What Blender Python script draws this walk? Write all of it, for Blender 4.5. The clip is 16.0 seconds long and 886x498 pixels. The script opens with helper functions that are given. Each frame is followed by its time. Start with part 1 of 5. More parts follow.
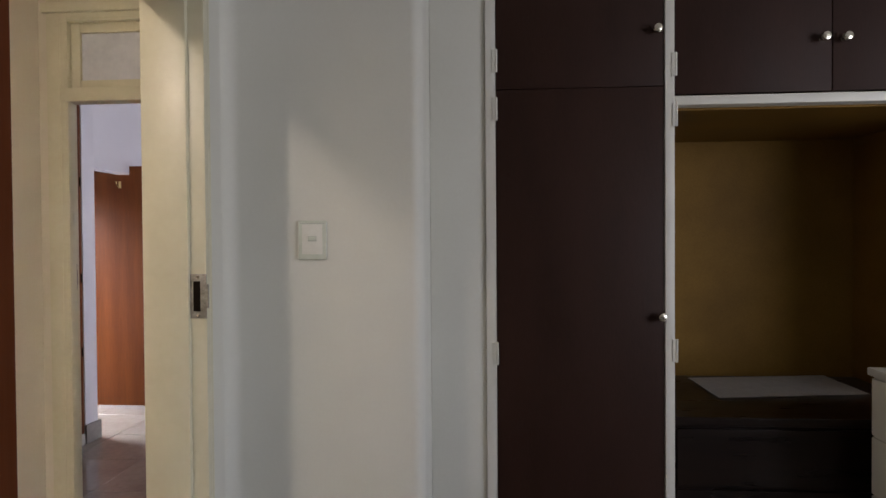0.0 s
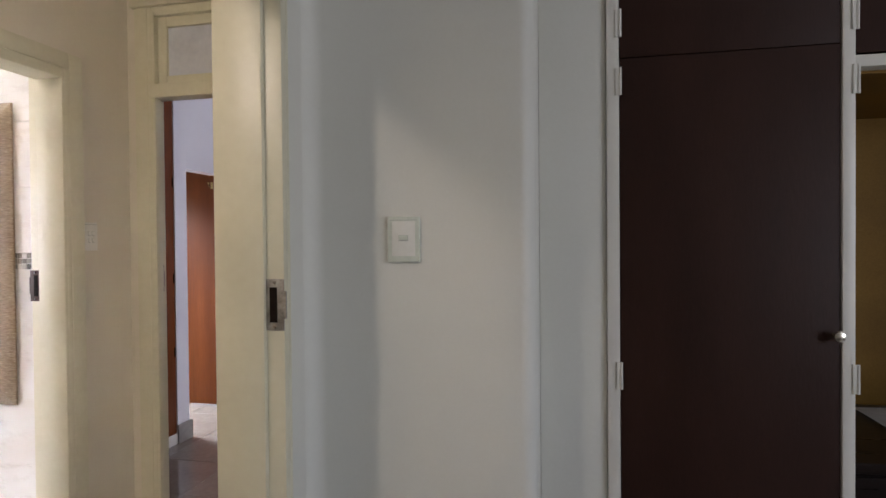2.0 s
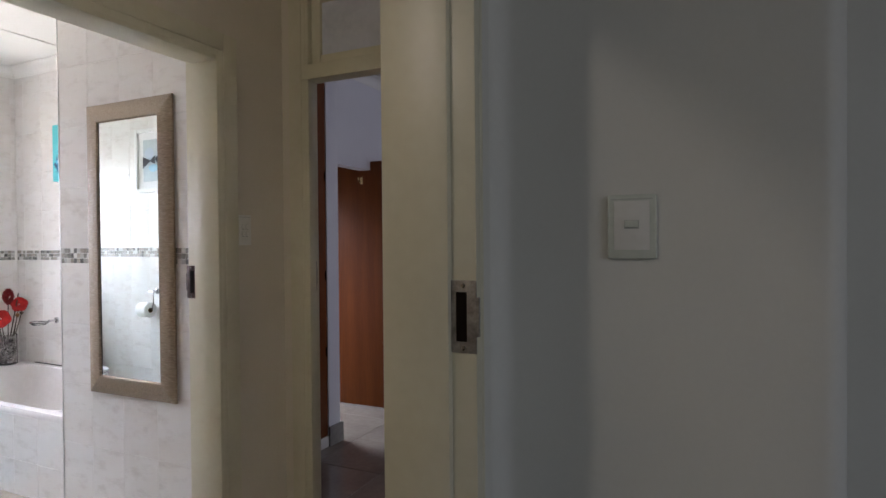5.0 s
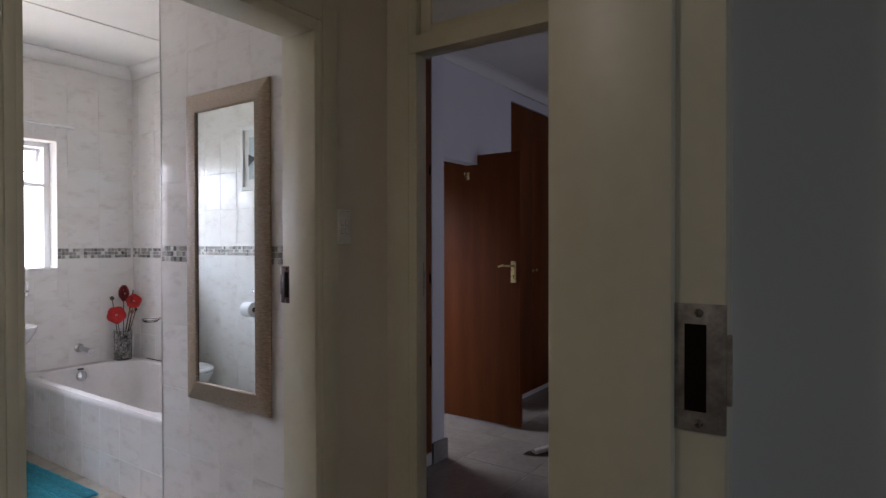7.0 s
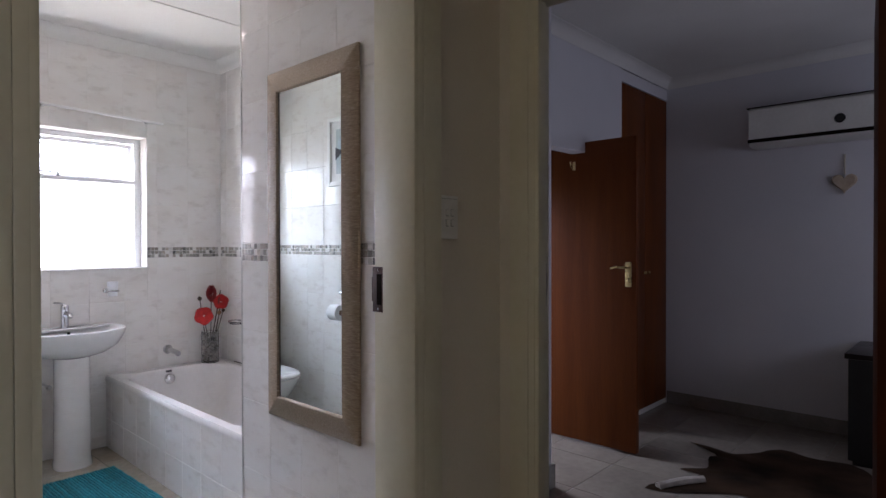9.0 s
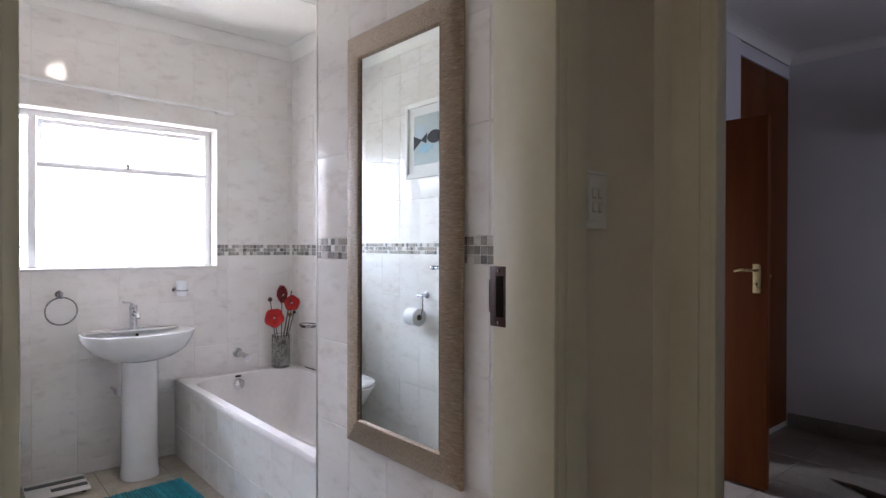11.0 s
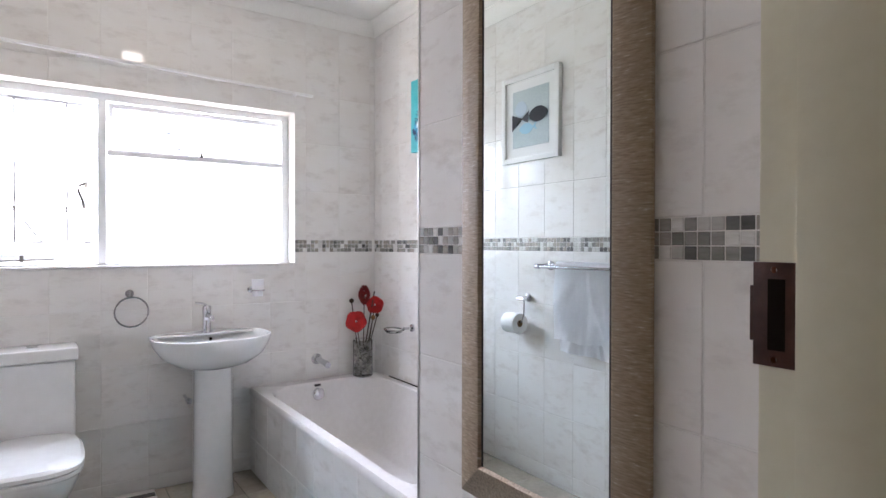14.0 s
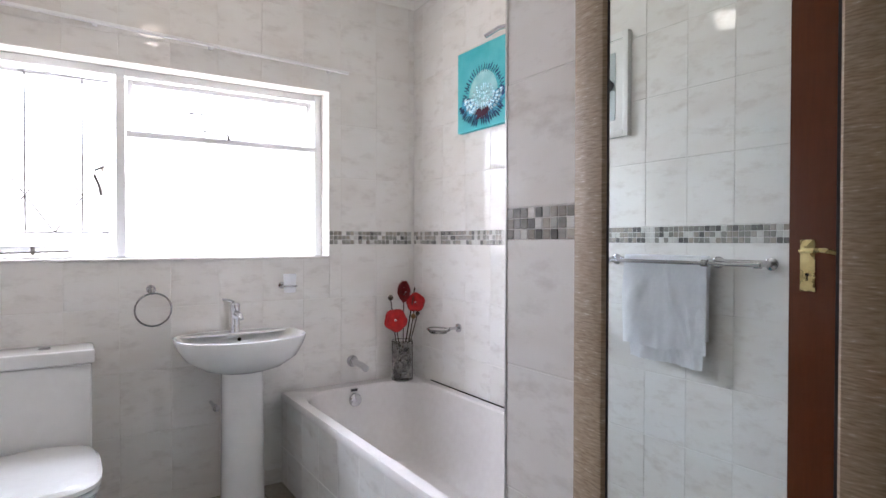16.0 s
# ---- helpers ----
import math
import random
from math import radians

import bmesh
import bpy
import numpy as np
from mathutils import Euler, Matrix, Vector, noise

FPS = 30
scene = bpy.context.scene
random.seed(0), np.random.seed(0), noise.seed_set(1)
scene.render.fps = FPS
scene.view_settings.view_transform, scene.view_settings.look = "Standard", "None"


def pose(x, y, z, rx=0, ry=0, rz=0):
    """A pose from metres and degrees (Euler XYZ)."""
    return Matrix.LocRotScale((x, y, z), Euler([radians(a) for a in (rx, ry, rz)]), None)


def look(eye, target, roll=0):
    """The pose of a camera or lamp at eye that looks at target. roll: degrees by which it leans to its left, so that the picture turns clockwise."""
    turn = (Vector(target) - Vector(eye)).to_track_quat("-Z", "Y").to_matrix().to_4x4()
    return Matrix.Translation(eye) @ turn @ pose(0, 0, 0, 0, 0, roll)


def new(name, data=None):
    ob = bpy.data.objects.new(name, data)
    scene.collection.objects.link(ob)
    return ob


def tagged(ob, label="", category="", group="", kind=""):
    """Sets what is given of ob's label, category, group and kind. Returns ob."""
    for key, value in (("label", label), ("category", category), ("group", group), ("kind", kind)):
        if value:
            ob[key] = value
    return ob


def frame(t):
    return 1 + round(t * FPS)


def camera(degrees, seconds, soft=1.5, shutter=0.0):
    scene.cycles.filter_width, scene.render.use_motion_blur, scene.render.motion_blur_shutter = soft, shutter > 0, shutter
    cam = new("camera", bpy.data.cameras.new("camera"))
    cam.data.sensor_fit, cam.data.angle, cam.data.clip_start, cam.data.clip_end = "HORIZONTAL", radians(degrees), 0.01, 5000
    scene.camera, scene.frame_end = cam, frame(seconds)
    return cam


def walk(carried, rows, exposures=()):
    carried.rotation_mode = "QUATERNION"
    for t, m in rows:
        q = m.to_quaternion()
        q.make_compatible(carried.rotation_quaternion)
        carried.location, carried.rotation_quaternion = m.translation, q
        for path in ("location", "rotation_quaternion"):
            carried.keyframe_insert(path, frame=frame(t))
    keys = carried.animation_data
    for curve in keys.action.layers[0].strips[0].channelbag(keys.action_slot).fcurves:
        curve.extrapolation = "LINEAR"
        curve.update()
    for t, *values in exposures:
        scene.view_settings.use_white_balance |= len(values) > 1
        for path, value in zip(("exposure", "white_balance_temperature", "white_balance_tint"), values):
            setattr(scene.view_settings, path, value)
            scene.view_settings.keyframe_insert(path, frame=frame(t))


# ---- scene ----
cam = camera(74.3, 16.0)
PATH = [
    (0, (0.4043, 0.4221, 1.3671), (0.2594, 2.5168, 1.3366), -0.4),
    (0.5, (0.379, 0.5019, 1.3755), (0.1712, 2.5914, 1.344), -0.4),
    (1, (0.3612, 0.5723, 1.3755), (0.0851, 2.6534, 1.344), -0.4),
    (1.5, (0.3423, 0.6342, 1.3734), (-0.0137, 2.7038, 1.3451), -0.4),
    (2, (0.3034, 0.6951, 1.366), (-0.1333, 2.75, 1.3377), -0.5),
    (2.5, (0.253, 0.7612, 1.3608), (-0.2583, 2.7983, 1.3366), -0.4),
    (3, (0.2058, 0.8264, 1.3608), (-0.3832, 2.8424, 1.3356), -0.4),
    (3.5, (0.1659, 0.8662, 1.3587), (-0.4945, 2.8592, 1.3335), -0.3),
    (4, (0.1145, 0.9188, 1.3514), (-0.6227, 2.8854, 1.3251), -0.4),
    (6.5, (-0.1439, 1.2621, 1.3419), (-1.2695, 3.0345, 1.3209), -0.2),
    (7, (-0.2289, 1.3356, 1.3387), (-1.4269, 3.0597, 1.3188), -0.1),
    (7.5, (-0.2961, 1.3955, 1.3387), (-1.554, 3.0765, 1.3188), -0.1),
    (8, (-0.4001, 1.4721, 1.3293), (-1.7105, 3.1122, 1.3156), -0.1),
    (8.5, (-0.4956, 1.5467, 1.3314), (-1.8648, 3.1385, 1.3156), -0.1),
    (9, (-0.5723, 1.6002, 1.324), (-2.0003, 3.1395, 1.3073), -0.1),
    (11.5, (-1.0458, 1.8218, 1.3041), (-2.6607, 3.1637, 1.2915), 0.1),
    (12, (-1.1161, 1.8627, 1.303), (-2.7615, 3.1679, 1.2894), 0.0),
    (12.5, (-1.1855, 1.8995, 1.301), (-2.8644, 3.1616, 1.2852), 0.0),
    (13, (-1.2485, 1.9194, 1.2926), (-2.9558, 3.1427, 1.2768), 0.1),
    (13.5, (-1.344, 1.9425, 1.2852), (-3.0702, 3.1385, 1.2695), 0.0),
    (14, (-1.4438, 1.9425, 1.2831), (-3.1804, 3.1238, 1.2663), 0.1),
    (14.5, (-1.5435, 1.9394, 1.2768), (-3.2875, 3.1101, 1.2569), 0.0),
    (15, (-1.6285, 1.9373, 1.2663), (-3.3768, 3.1006, 1.2453), 0.0),
    (15.5, (-1.7241, 1.9457, 1.2569), (-3.4808, 3.0975, 1.2317), 0.0),
    (16, (-1.8113, 1.9667, 1.2537), (-3.5753, 3.1059, 1.2254), 0.1),
]
EXPOSURES = [(0, 1.15, 6650, 19), (2, 1.08, 6450, 19), (3.5, 0.58, 6250, 18), (4.2, 0.2, 6250, 18), (6.5, -0.98, 6150, 20), (7, -1.05, 6130, 21), (9, -0.93, 6000, 21), (12, -0.58, 6080, 20), (14.5, -0.57, 6060, 19), (16, -0.66, 6220, 19)]
walk(cam, [(t, look(eye, target, roll)) for t, eye, target, roll in PATH], EXPOSURES)

# ---- world and light ----
world = bpy.data.worlds.new("world")
scene.world = world
world.use_nodes = True
wn = world.node_tree.nodes
sky = wn.new("ShaderNodeTexSky")
sky.sky_type = "NISHITA"
sky.sun_disc = False
sky.sun_elevation, sky.sun_rotation = radians(50), radians(200)
wn["Background"].inputs[1].default_value = 0.12
world.node_tree.links.new(sky.outputs[0], wn["Background"].inputs[0])


def area(name, m, sx, sy, watts, colour):
    d = bpy.data.lights.new(name, "AREA")
    d.shape, d.size, d.size_y, d.energy, d.color = "RECTANGLE", sx, sy, watts, colour
    ob = new(name, d)
    ob.matrix_world = m
    return ob


# daylight in the window openings
area("bathroom_daylight", look((-5.65, 2.36, 2.50), (-3.7, 2.36, 0.90)), 2.6, 1.8, 590, (0.80, 0.885, 1.0))
area("garden_bounce", look((-5.40, 2.36, 0.75), (-3.9, 2.36, 2.05)), 2.2, 1.0, 125, (1.0, 0.92, 0.78))
area("bedroom_daylight", look((3.38, 0.15, 1.60), (0.0, 1.6, 1.30)), 1.7, 1.1, 18.8, (0.86, 0.93, 1.0))
passage_lamp = area("passage_daylight", look((-3.95, 4.70, 1.6), (-2.75, 4.62, 0.0)), 0.7, 0.9, 33, (0.86, 0.93, 1.0))
passage_lamp.data.spread = radians(110)
area("guest_room_daylight", look((0.95, 5.3, 1.6), (-1.5, 5.3, 1.2)), 1.2, 1.0, 17.5, (0.84, 0.87, 1.0))


def bulb(name, x, y, z, watts, radius, colour):
    d = bpy.data.lights.new(name, "POINT")
    d.energy, d.shadow_soft_size, d.color = watts, radius, colour
    ob = new(name, d)
    ob.location = (x, y, z)
    return ob


bulb("hall_bulb", -1.06, 0.20, 2.53, 16, 0.085, (1.0, 0.90, 0.74))
bulb("bathroom_bulb", -3.75, 2.43, 2.53, 4.5, 0.06, (1.0, 0.90, 0.76))


# ---- materials ----
def nodes_of(name):
    m = bpy.data.materials.new(name)
    m.use_nodes = True
    return m, m.node_tree.nodes, m.node_tree.links, m.node_tree.nodes["Principled BSDF"]


def ramp_of(n, stops):
    r = n.new("ShaderNodeValToRGB")
    e = r.color_ramp.elements
    while len(e) < len(stops):
        e.new(0.5)
    for el, (p, c) in zip(e, stops):
        el.position, el.color = p, (*c, 1)
    return r


def surface(name, dark, light, rough=0.6, metal=0.0, scale=6.0, stretch=(1, 1, 1), fine=60.0, bump=0.08,
            lo=0.3, hi=0.7, rough_var=0.1, per_object=0.0, coat=0.0, detail=5.0, island=False, distance=0.01, grain=0.18):
    """A two-scale surface: broad tone from one noise, fine grain and relief from another."""
    m, n, l, b = nodes_of(name)
    tc = n.new("ShaderNodeTexCoord")
    mp = n.new("ShaderNodeMapping")
    mp.inputs["Scale"].default_value = stretch
    l.new(tc.outputs["Object"], mp.inputs[0])
    src = mp.outputs[0]
    info = n.new("ShaderNodeObjectInfo")
    if per_object:
        off = n.new("ShaderNodeVectorMath")
        off.operation = "SCALE"
        off.inputs[0].default_value = (37.0, 53.0, 71.0)
        l.new(info.outputs["Random"], off.inputs["Scale"])
        add = n.new("ShaderNodeVectorMath")
        l.new(src, add.inputs[0])
        l.new(off.outputs[0], add.inputs[1])
        src = add.outputs[0]
    a = n.new("ShaderNodeTexNoise")
    a.inputs["Scale"].default_value, a.inputs["Detail"].default_value = scale, detail
    l.new(src, a.inputs["Vector"])
    r = ramp_of(n, ((lo, dark), (hi, light)))
    l.new(a.outputs["Fac"], r.inputs[0])
    f = n.new("ShaderNodeTexNoise")
    f.inputs["Scale"].default_value, f.inputs["Detail"].default_value = fine, 4.0
    l.new(src, f.inputs["Vector"])
    mix = n.new("ShaderNodeMix")
    mix.data_type, mix.blend_type = "RGBA", "OVERLAY"
    mix.inputs["Factor"].default_value = grain
    l.new(r.outputs[0], mix.inputs["A"])
    l.new(f.outputs["Fac"], mix.inputs["B"])
    out = mix.outputs["Result"]
    if per_object or island:
        hv = n.new("ShaderNodeHueSaturation")
        mr = n.new("ShaderNodeMapRange")
        k = per_object or 0.5
        mr.inputs["To Min"].default_value, mr.inputs["To Max"].default_value = 1 - k, 1 + k
        if island:
            geo = n.new("ShaderNodeNewGeometry")
            l.new(geo.outputs["Random Per Island"], mr.inputs["Value"])
        else:
            l.new(info.outputs["Random"], mr.inputs["Value"])
        l.new(mr.outputs[0], hv.inputs["Value"])
        l.new(out, hv.inputs["Color"])
        out = hv.outputs[0]
    l.new(out, b.inputs["Base Color"])
    rr = n.new("ShaderNodeMapRange")
    rr.inputs["To Min"].default_value, rr.inputs["To Max"].default_value = max(0.02, rough - rough_var), min(1, rough + rough_var)
    l.new(a.outputs["Fac"], rr.inputs["Value"])
    l.new(rr.outputs[0], b.inputs["Roughness"])
    b.inputs["Metallic"].default_value = metal
    b.inputs["Coat Weight"].default_value = coat
    if bump:
        bp = n.new("ShaderNodeBump")
        bp.inputs["Strength"].default_value, bp.inputs["Distance"].default_value = bump, distance
        l.new(f.outputs["Fac"], bp.inputs["Height"])
        l.new(bp.outputs[0], b.inputs["Normal"])
    return m


def plain(name, colour, rough=0.4, metal=0.0, **more):
    m, n, l, b = nodes_of(name)
    b.inputs["Base Color"].default_value = (*colour, 1)
    b.inputs["Roughness"].default_value, b.inputs["Metallic"].default_value = rough, metal
    for key, value in more.items():
        b.inputs[key.replace("_", " ")].default_value = value
    return m


M_PLASTER = surface("white_plaster", (0.635, 0.625, 0.565), (0.705, 0.695, 0.635), 0.62, scale=1.3, fine=90, bump=0.035, rough_var=0.12, grain=0.05)
M_HALL = surface("cream_plaster", (0.65, 0.595, 0.49), (0.72, 0.665, 0.56), 0.60, scale=1.5, fine=90, bump=0.04, grain=0.06)
M_GUEST = surface("pale_grey_plaster", (0.66, 0.655, 0.68), (0.72, 0.715, 0.74), 0.7, scale=1.5, fine=90, bump=0.04, grain=0.06)
M_CEIL = surface("ceiling_paint", (0.76, 0.75, 0.71), (0.82, 0.81, 0.77), 0.75, scale=2.0, fine=90, bump=0.06)
M_FRAME = surface("cream_gloss_paint", (0.61, 0.575, 0.43), (0.675, 0.64, 0.49), 0.34, scale=3.0, fine=45, bump=0.06, rough_var=0.10, grain=0.08)
M_WARD = surface("dark_brown_lacquer", (0.025, 0.0106, 0.0073), (0.036, 0.0152, 0.0105), 0.52, scale=2.5, stretch=(3, 3, 0.6), fine=70, bump=0.05, rough_var=0.12)
M_WARD.node_tree.nodes["Principled BSDF"].inputs["Specular IOR Level"].default_value = 0.16
M_TRIM = surface("white_gloss_trim", (0.66, 0.64, 0.58), (0.74, 0.72, 0.66), 0.40, scale=4, fine=50, bump=0.04, grain=0.05)
M_BOARD = surface("brown_hardboard", (0.165, 0.088, 0.018), (0.235, 0.130, 0.028), 0.55, scale=3, fine=180, bump=0.08)
M_BOARD.node_tree.nodes["Principled BSDF"].inputs["Specular IOR Level"].default_value = 0.12
M_DRESSER = surface("black_brown_veneer", (0.007, 0.0035, 0.003), (0.014, 0.007, 0.005), 0.30, scale=6, stretch=(0.5, 4, 4), fine=60, bump=0.04)
M_DRESSER.node_tree.nodes["Principled BSDF"].inputs["Specular IOR Level"].default_value = 0.3
M_WOOD_B = surface("plain_red_brown_wood", (0.072, 0.017, 0.0035), (0.100, 0.025, 0.0055), 0.50, scale=1.6, stretch=(6, 6, 0.5), fine=22, bump=0.04, detail=6, lo=0.2, hi=0.8)
M_WOOD = surface("red_brown_wood", (0.092, 0.023, 0.005), (0.165, 0.045, 0.0095), 0.42, scale=1.8, stretch=(5, 5, 0.40), fine=22, bump=0.06, detail=8, lo=0.25, hi=0.75)


def marble(name, pieces):
    """Glazed off-white tile with beige clouds and small brownish blotches."""
    m, n, l, b = nodes_of(name)
    tc = n.new("ShaderNodeTexCoord")
    src = tc.outputs["Object"]
    if pieces:
        info = n.new("ShaderNodeObjectInfo")
        off = n.new("ShaderNodeVectorMath")
        off.operation = "SCALE"
        off.inputs[0].default_value = (37.0, 53.0, 71.0)
        l.new(info.outputs["Random"], off.inputs["Scale"])
        add = n.new("ShaderNodeVectorMath")
        l.new(src, add.inputs[0])
        l.new(off.outputs[0], add.inputs[1])
        src = add.outputs[0]
    mp = n.new("ShaderNodeMapping")
    mp.inputs["Rotation"].default_value = (0, radians(12), 0)
    mp.inputs["Scale"].default_value = (1.0, 1.0, 2.3)
    l.new(src, mp.inputs[0])
    cloud = n.new("ShaderNodeTexNoise")
    cloud.inputs["Scale"].default_value, cloud.inputs["Detail"].default_value, cloud.inputs["Distortion"].default_value = 3.0, 4.0, 0.4
    l.new(mp.outputs[0], cloud.inputs["Vector"])
    base = ramp_of(n, ((0.28, (0.735, 0.70, 0.66)), (0.48, (0.775, 0.75, 0.715)), (0.72, (0.80, 0.785, 0.76))))
    l.new(cloud.outputs["Fac"], base.inputs[0])
    fleck = n.new("ShaderNodeTexNoise")
    fleck.inputs["Scale"].default_value, fleck.inputs["Detail"].default_value, fleck.inputs["Roughness"].default_value = 8.5, 9.0, 0.66
    l.new(mp.outputs[0], fleck.inputs["Vector"])
    spots = ramp_of(n, ((0.52, (0, 0, 0)), (0.72, (0.50, 0.50, 0.50))))
    l.new(fleck.outputs["Fac"], spots.inputs[0])
    mix = n.new("ShaderNodeMix")
    mix.data_type = "RGBA"
    mix.inputs["B"].default_value = (0.52, 0.475, 0.43, 1)
    l.new(spots.outputs[0], mix.inputs["Factor"])
    l.new(base.outputs[0], mix.inputs["A"])
    l.new(mix.outputs["Result"], b.inputs["Base Color"])
    rr = n.new("ShaderNodeMapRange")
    rr.inputs["To Min"].default_value, rr.inputs["To Max"].default_value = 0.035, 0.08
    l.new(cloud.outputs["Fac"], rr.inputs["Value"])
    l.new(rr.outputs[0], b.inputs["Roughness"])
    wave = n.new("ShaderNodeTexNoise")
    wave.inputs["Scale"].default_value = 9.0
    l.new(src, wave.inputs["Vector"])
    bp = n.new("ShaderNodeBump")
    bp.inputs["Strength"].default_value, bp.inputs["Distance"].default_value = 0.04, 0.01
    l.new(wave.outputs["Fac"], bp.inputs["Height"])
    l.new(bp.outputs[0], b.inputs["Normal"])
    return m


M_TILE = marble("marbled_white_tile", True)
M_TILE_SET = marble("marbled_white_tile_joined", False)
for wood in (M_WOOD, M_WOOD_B):
    wood.node_tree.nodes["Principled BSDF"].inputs["Specular IOR Level"].default_value = 0.14
M_GROUT = surface("pale_grout", (0.71, 0.69, 0.65), (0.77, 0.75, 0.71), 0.8, scale=8, fine=120, bump=0.15)
M_FLOOR = surface("beige_floor_tile", (0.36, 0.32, 0.26), (0.47, 0.42, 0.35), 0.22, scale=4, fine=40, bump=0.02, per_object=0.05)
M_FLOOR2 = surface("brown_polished_floor_tile", (0.19, 0.165, 0.14), (0.245, 0.215, 0.185), 0.09, scale=3, fine=30, bump=0.008, per_object=0.04)
M_SKIRT = surface("grey_tile_skirting", (0.22, 0.205, 0.185), (0.30, 0.285, 0.26), 0.25, scale=4, fine=40, bump=0.02)
M_CERAMIC = surface("white_glazed_ceramic", (0.77, 0.765, 0.75), (0.81, 0.805, 0.79), 0.10, scale=2, fine=20, bump=0.004, rough_var=0.03, coat=0.4)
M_ACRYL = surface("white_bath_acrylic", (0.72, 0.69, 0.67), (0.77, 0.745, 0.725), 0.16, scale=2, fine=30, bump=0.004, rough_var=0.04)
M_CHROME = plain("chrome", (0.58, 0.58, 0.60), 0.10, 1.0)
# darker chrome: the reflection of a dark room is put into the colour
M_CHROME2 = plain("chrome_with_dark_reflection", (0.34, 0.33, 0.33), 0.16, 1.0)
M_STEEL = surface("worn_steel", (0.10, 0.09, 0.08), (0.25, 0.235, 0.215), 0.40, 1.0, scale=40, fine=200, bump=0.1)
M_RUST = surface("red_brown_oxide_steel", (0.045, 0.018, 0.012), (0.085, 0.036, 0.026), 0.42, 0.2, scale=30, fine=160, bump=0.1)
# near-black: on slots and holes the colour stands for the shade inside
M_DARK = plain("dark_recess", (0.012, 0.008, 0.006), 0.7)
M_DARK.node_tree.nodes["Principled BSDF"].inputs["Specular IOR Level"].default_value = 0.03
M_KNOB = surface("satin_nickel", (0.52, 0.48, 0.40), (0.68, 0.64, 0.55), 0.24, 1.0, scale=30, fine=160, bump=0.04)
M_GAP = plain("grey_gap", (0.44, 0.45, 0.41), 0.6)
M_BRASS = surface("aged_brass", (0.45, 0.34, 0.14), (0.62, 0.49, 0.24), 0.28, 1.0, scale=30, fine=160, bump=0.05)
M_MIRROR = plain("silvered_glass", (0.77, 0.835, 0.83), 0.0, 1.0)
M_BLACK = surface("black_paint", (0.010, 0.009, 0.009), (0.018, 0.016, 0.015), 0.4, scale=5, fine=60, bump=0.03)
M_PLASTIC = surface("white_plastic", (0.70, 0.69, 0.64), (0.76, 0.75, 0.70), 0.32, scale=5, fine=60, bump=0.03)
M_WINFRAME = surface("white_enamelled_steel", (0.80, 0.80, 0.80), (0.85, 0.85, 0.85), 0.30, scale=5, fine=50, bump=0.06)
M_CLOTH = surface("white_terry", (0.90, 0.90, 0.92), (0.95, 0.95, 0.96), 0.95, scale=60, fine=420, bump=0.15, rough_var=0.03, distance=0.003)
M_CLOTH.node_tree.nodes["Principled BSDF"].inputs["Sheen Weight"].default_value = 0.7
M_MAT = surface("white_woven_mat", (0.74, 0.72, 0.69), (0.84, 0.82, 0.79), 0.9, scale=30, fine=300, bump=0.2)
M_TEAL = surface("teal_cotton", (0.004, 0.12, 0.155), (0.012, 0.21, 0.26), 0.95, scale=40, fine=260, bump=0.5, per_object=0.25)
M_HIDE = surface("brown_antelope_hide", (0.010, 0.006, 0.004), (0.050, 0.029, 0.018), 0.85, scale=3.5, fine=150, bump=0.6, detail=8, lo=0.35, hi=0.70)
M_HIDE.node_tree.nodes["Principled BSDF"].inputs["Specular IOR Level"].default_value = 0.06
M_HIDE_EDGE = surface("pale_hide_fur", (0.30, 0.26, 0.22), (0.55, 0.50, 0.45), 0.9, scale=12, fine=200, bump=0.6)
M_RED = surface("red_felt_petal", (0.32, 0.008, 0.008), (0.55, 0.02, 0.016), 0.8, scale=30, fine=200, bump=0.4)
M_RED2 = surface("dark_red_bristle", (0.16, 0.006, 0.008), (0.27, 0.014, 0.014), 0.85, scale=60, fine=200, bump=0.3)
M_STEM = plain("dark_stem", (0.05, 0.035, 0.02), 0.7)
M_PEBBLE = surface("mixed_pebbles", (0.012, 0.010, 0.009), (0.62, 0.58, 0.52), 0.35, scale=18, fine=60, bump=0.05, island=True)
M_PAPER = plain("tissue_paper", (0.80, 0.80, 0.79), 0.95)
M_CORD = plain("white_cord", (0.62, 0.58, 0.48), 0.9)
M_BEAD = surface("turned_wood_bead", (0.20, 0.10, 0.035), (0.30, 0.17, 0.06), 0.4, scale=20, stretch=(1, 1, 4), fine=80, bump=0.05)
M_HEART = surface("pale_wood_heart", (0.42, 0.33, 0.24), (0.55, 0.45, 0.34), 0.7, scale=15, fine=90, bump=0.1)
M_BAR = plain("grey_painted_bar", (0.30, 0.30, 0.30), 0.5)
M_EDGE = plain("satin_edge_trim", (0.50, 0.49, 0.47), 0.38, 0.5)
M_PLATE = surface("pale_worn_steel", (0.22, 0.20, 0.175), (0.46, 0.43, 0.39), 0.48, 0.55, scale=55, fine=220, bump=0.12)
M_TRACK = plain("clear_plastic", (0.86, 0.86, 0.85), 0.30, Transmission_Weight=0.15)
M_SWITCH = surface("greenish_white_plastic", (0.56, 0.59, 0.51), (0.62, 0.65, 0.57), 0.36, scale=5, fine=60, bump=0.03)


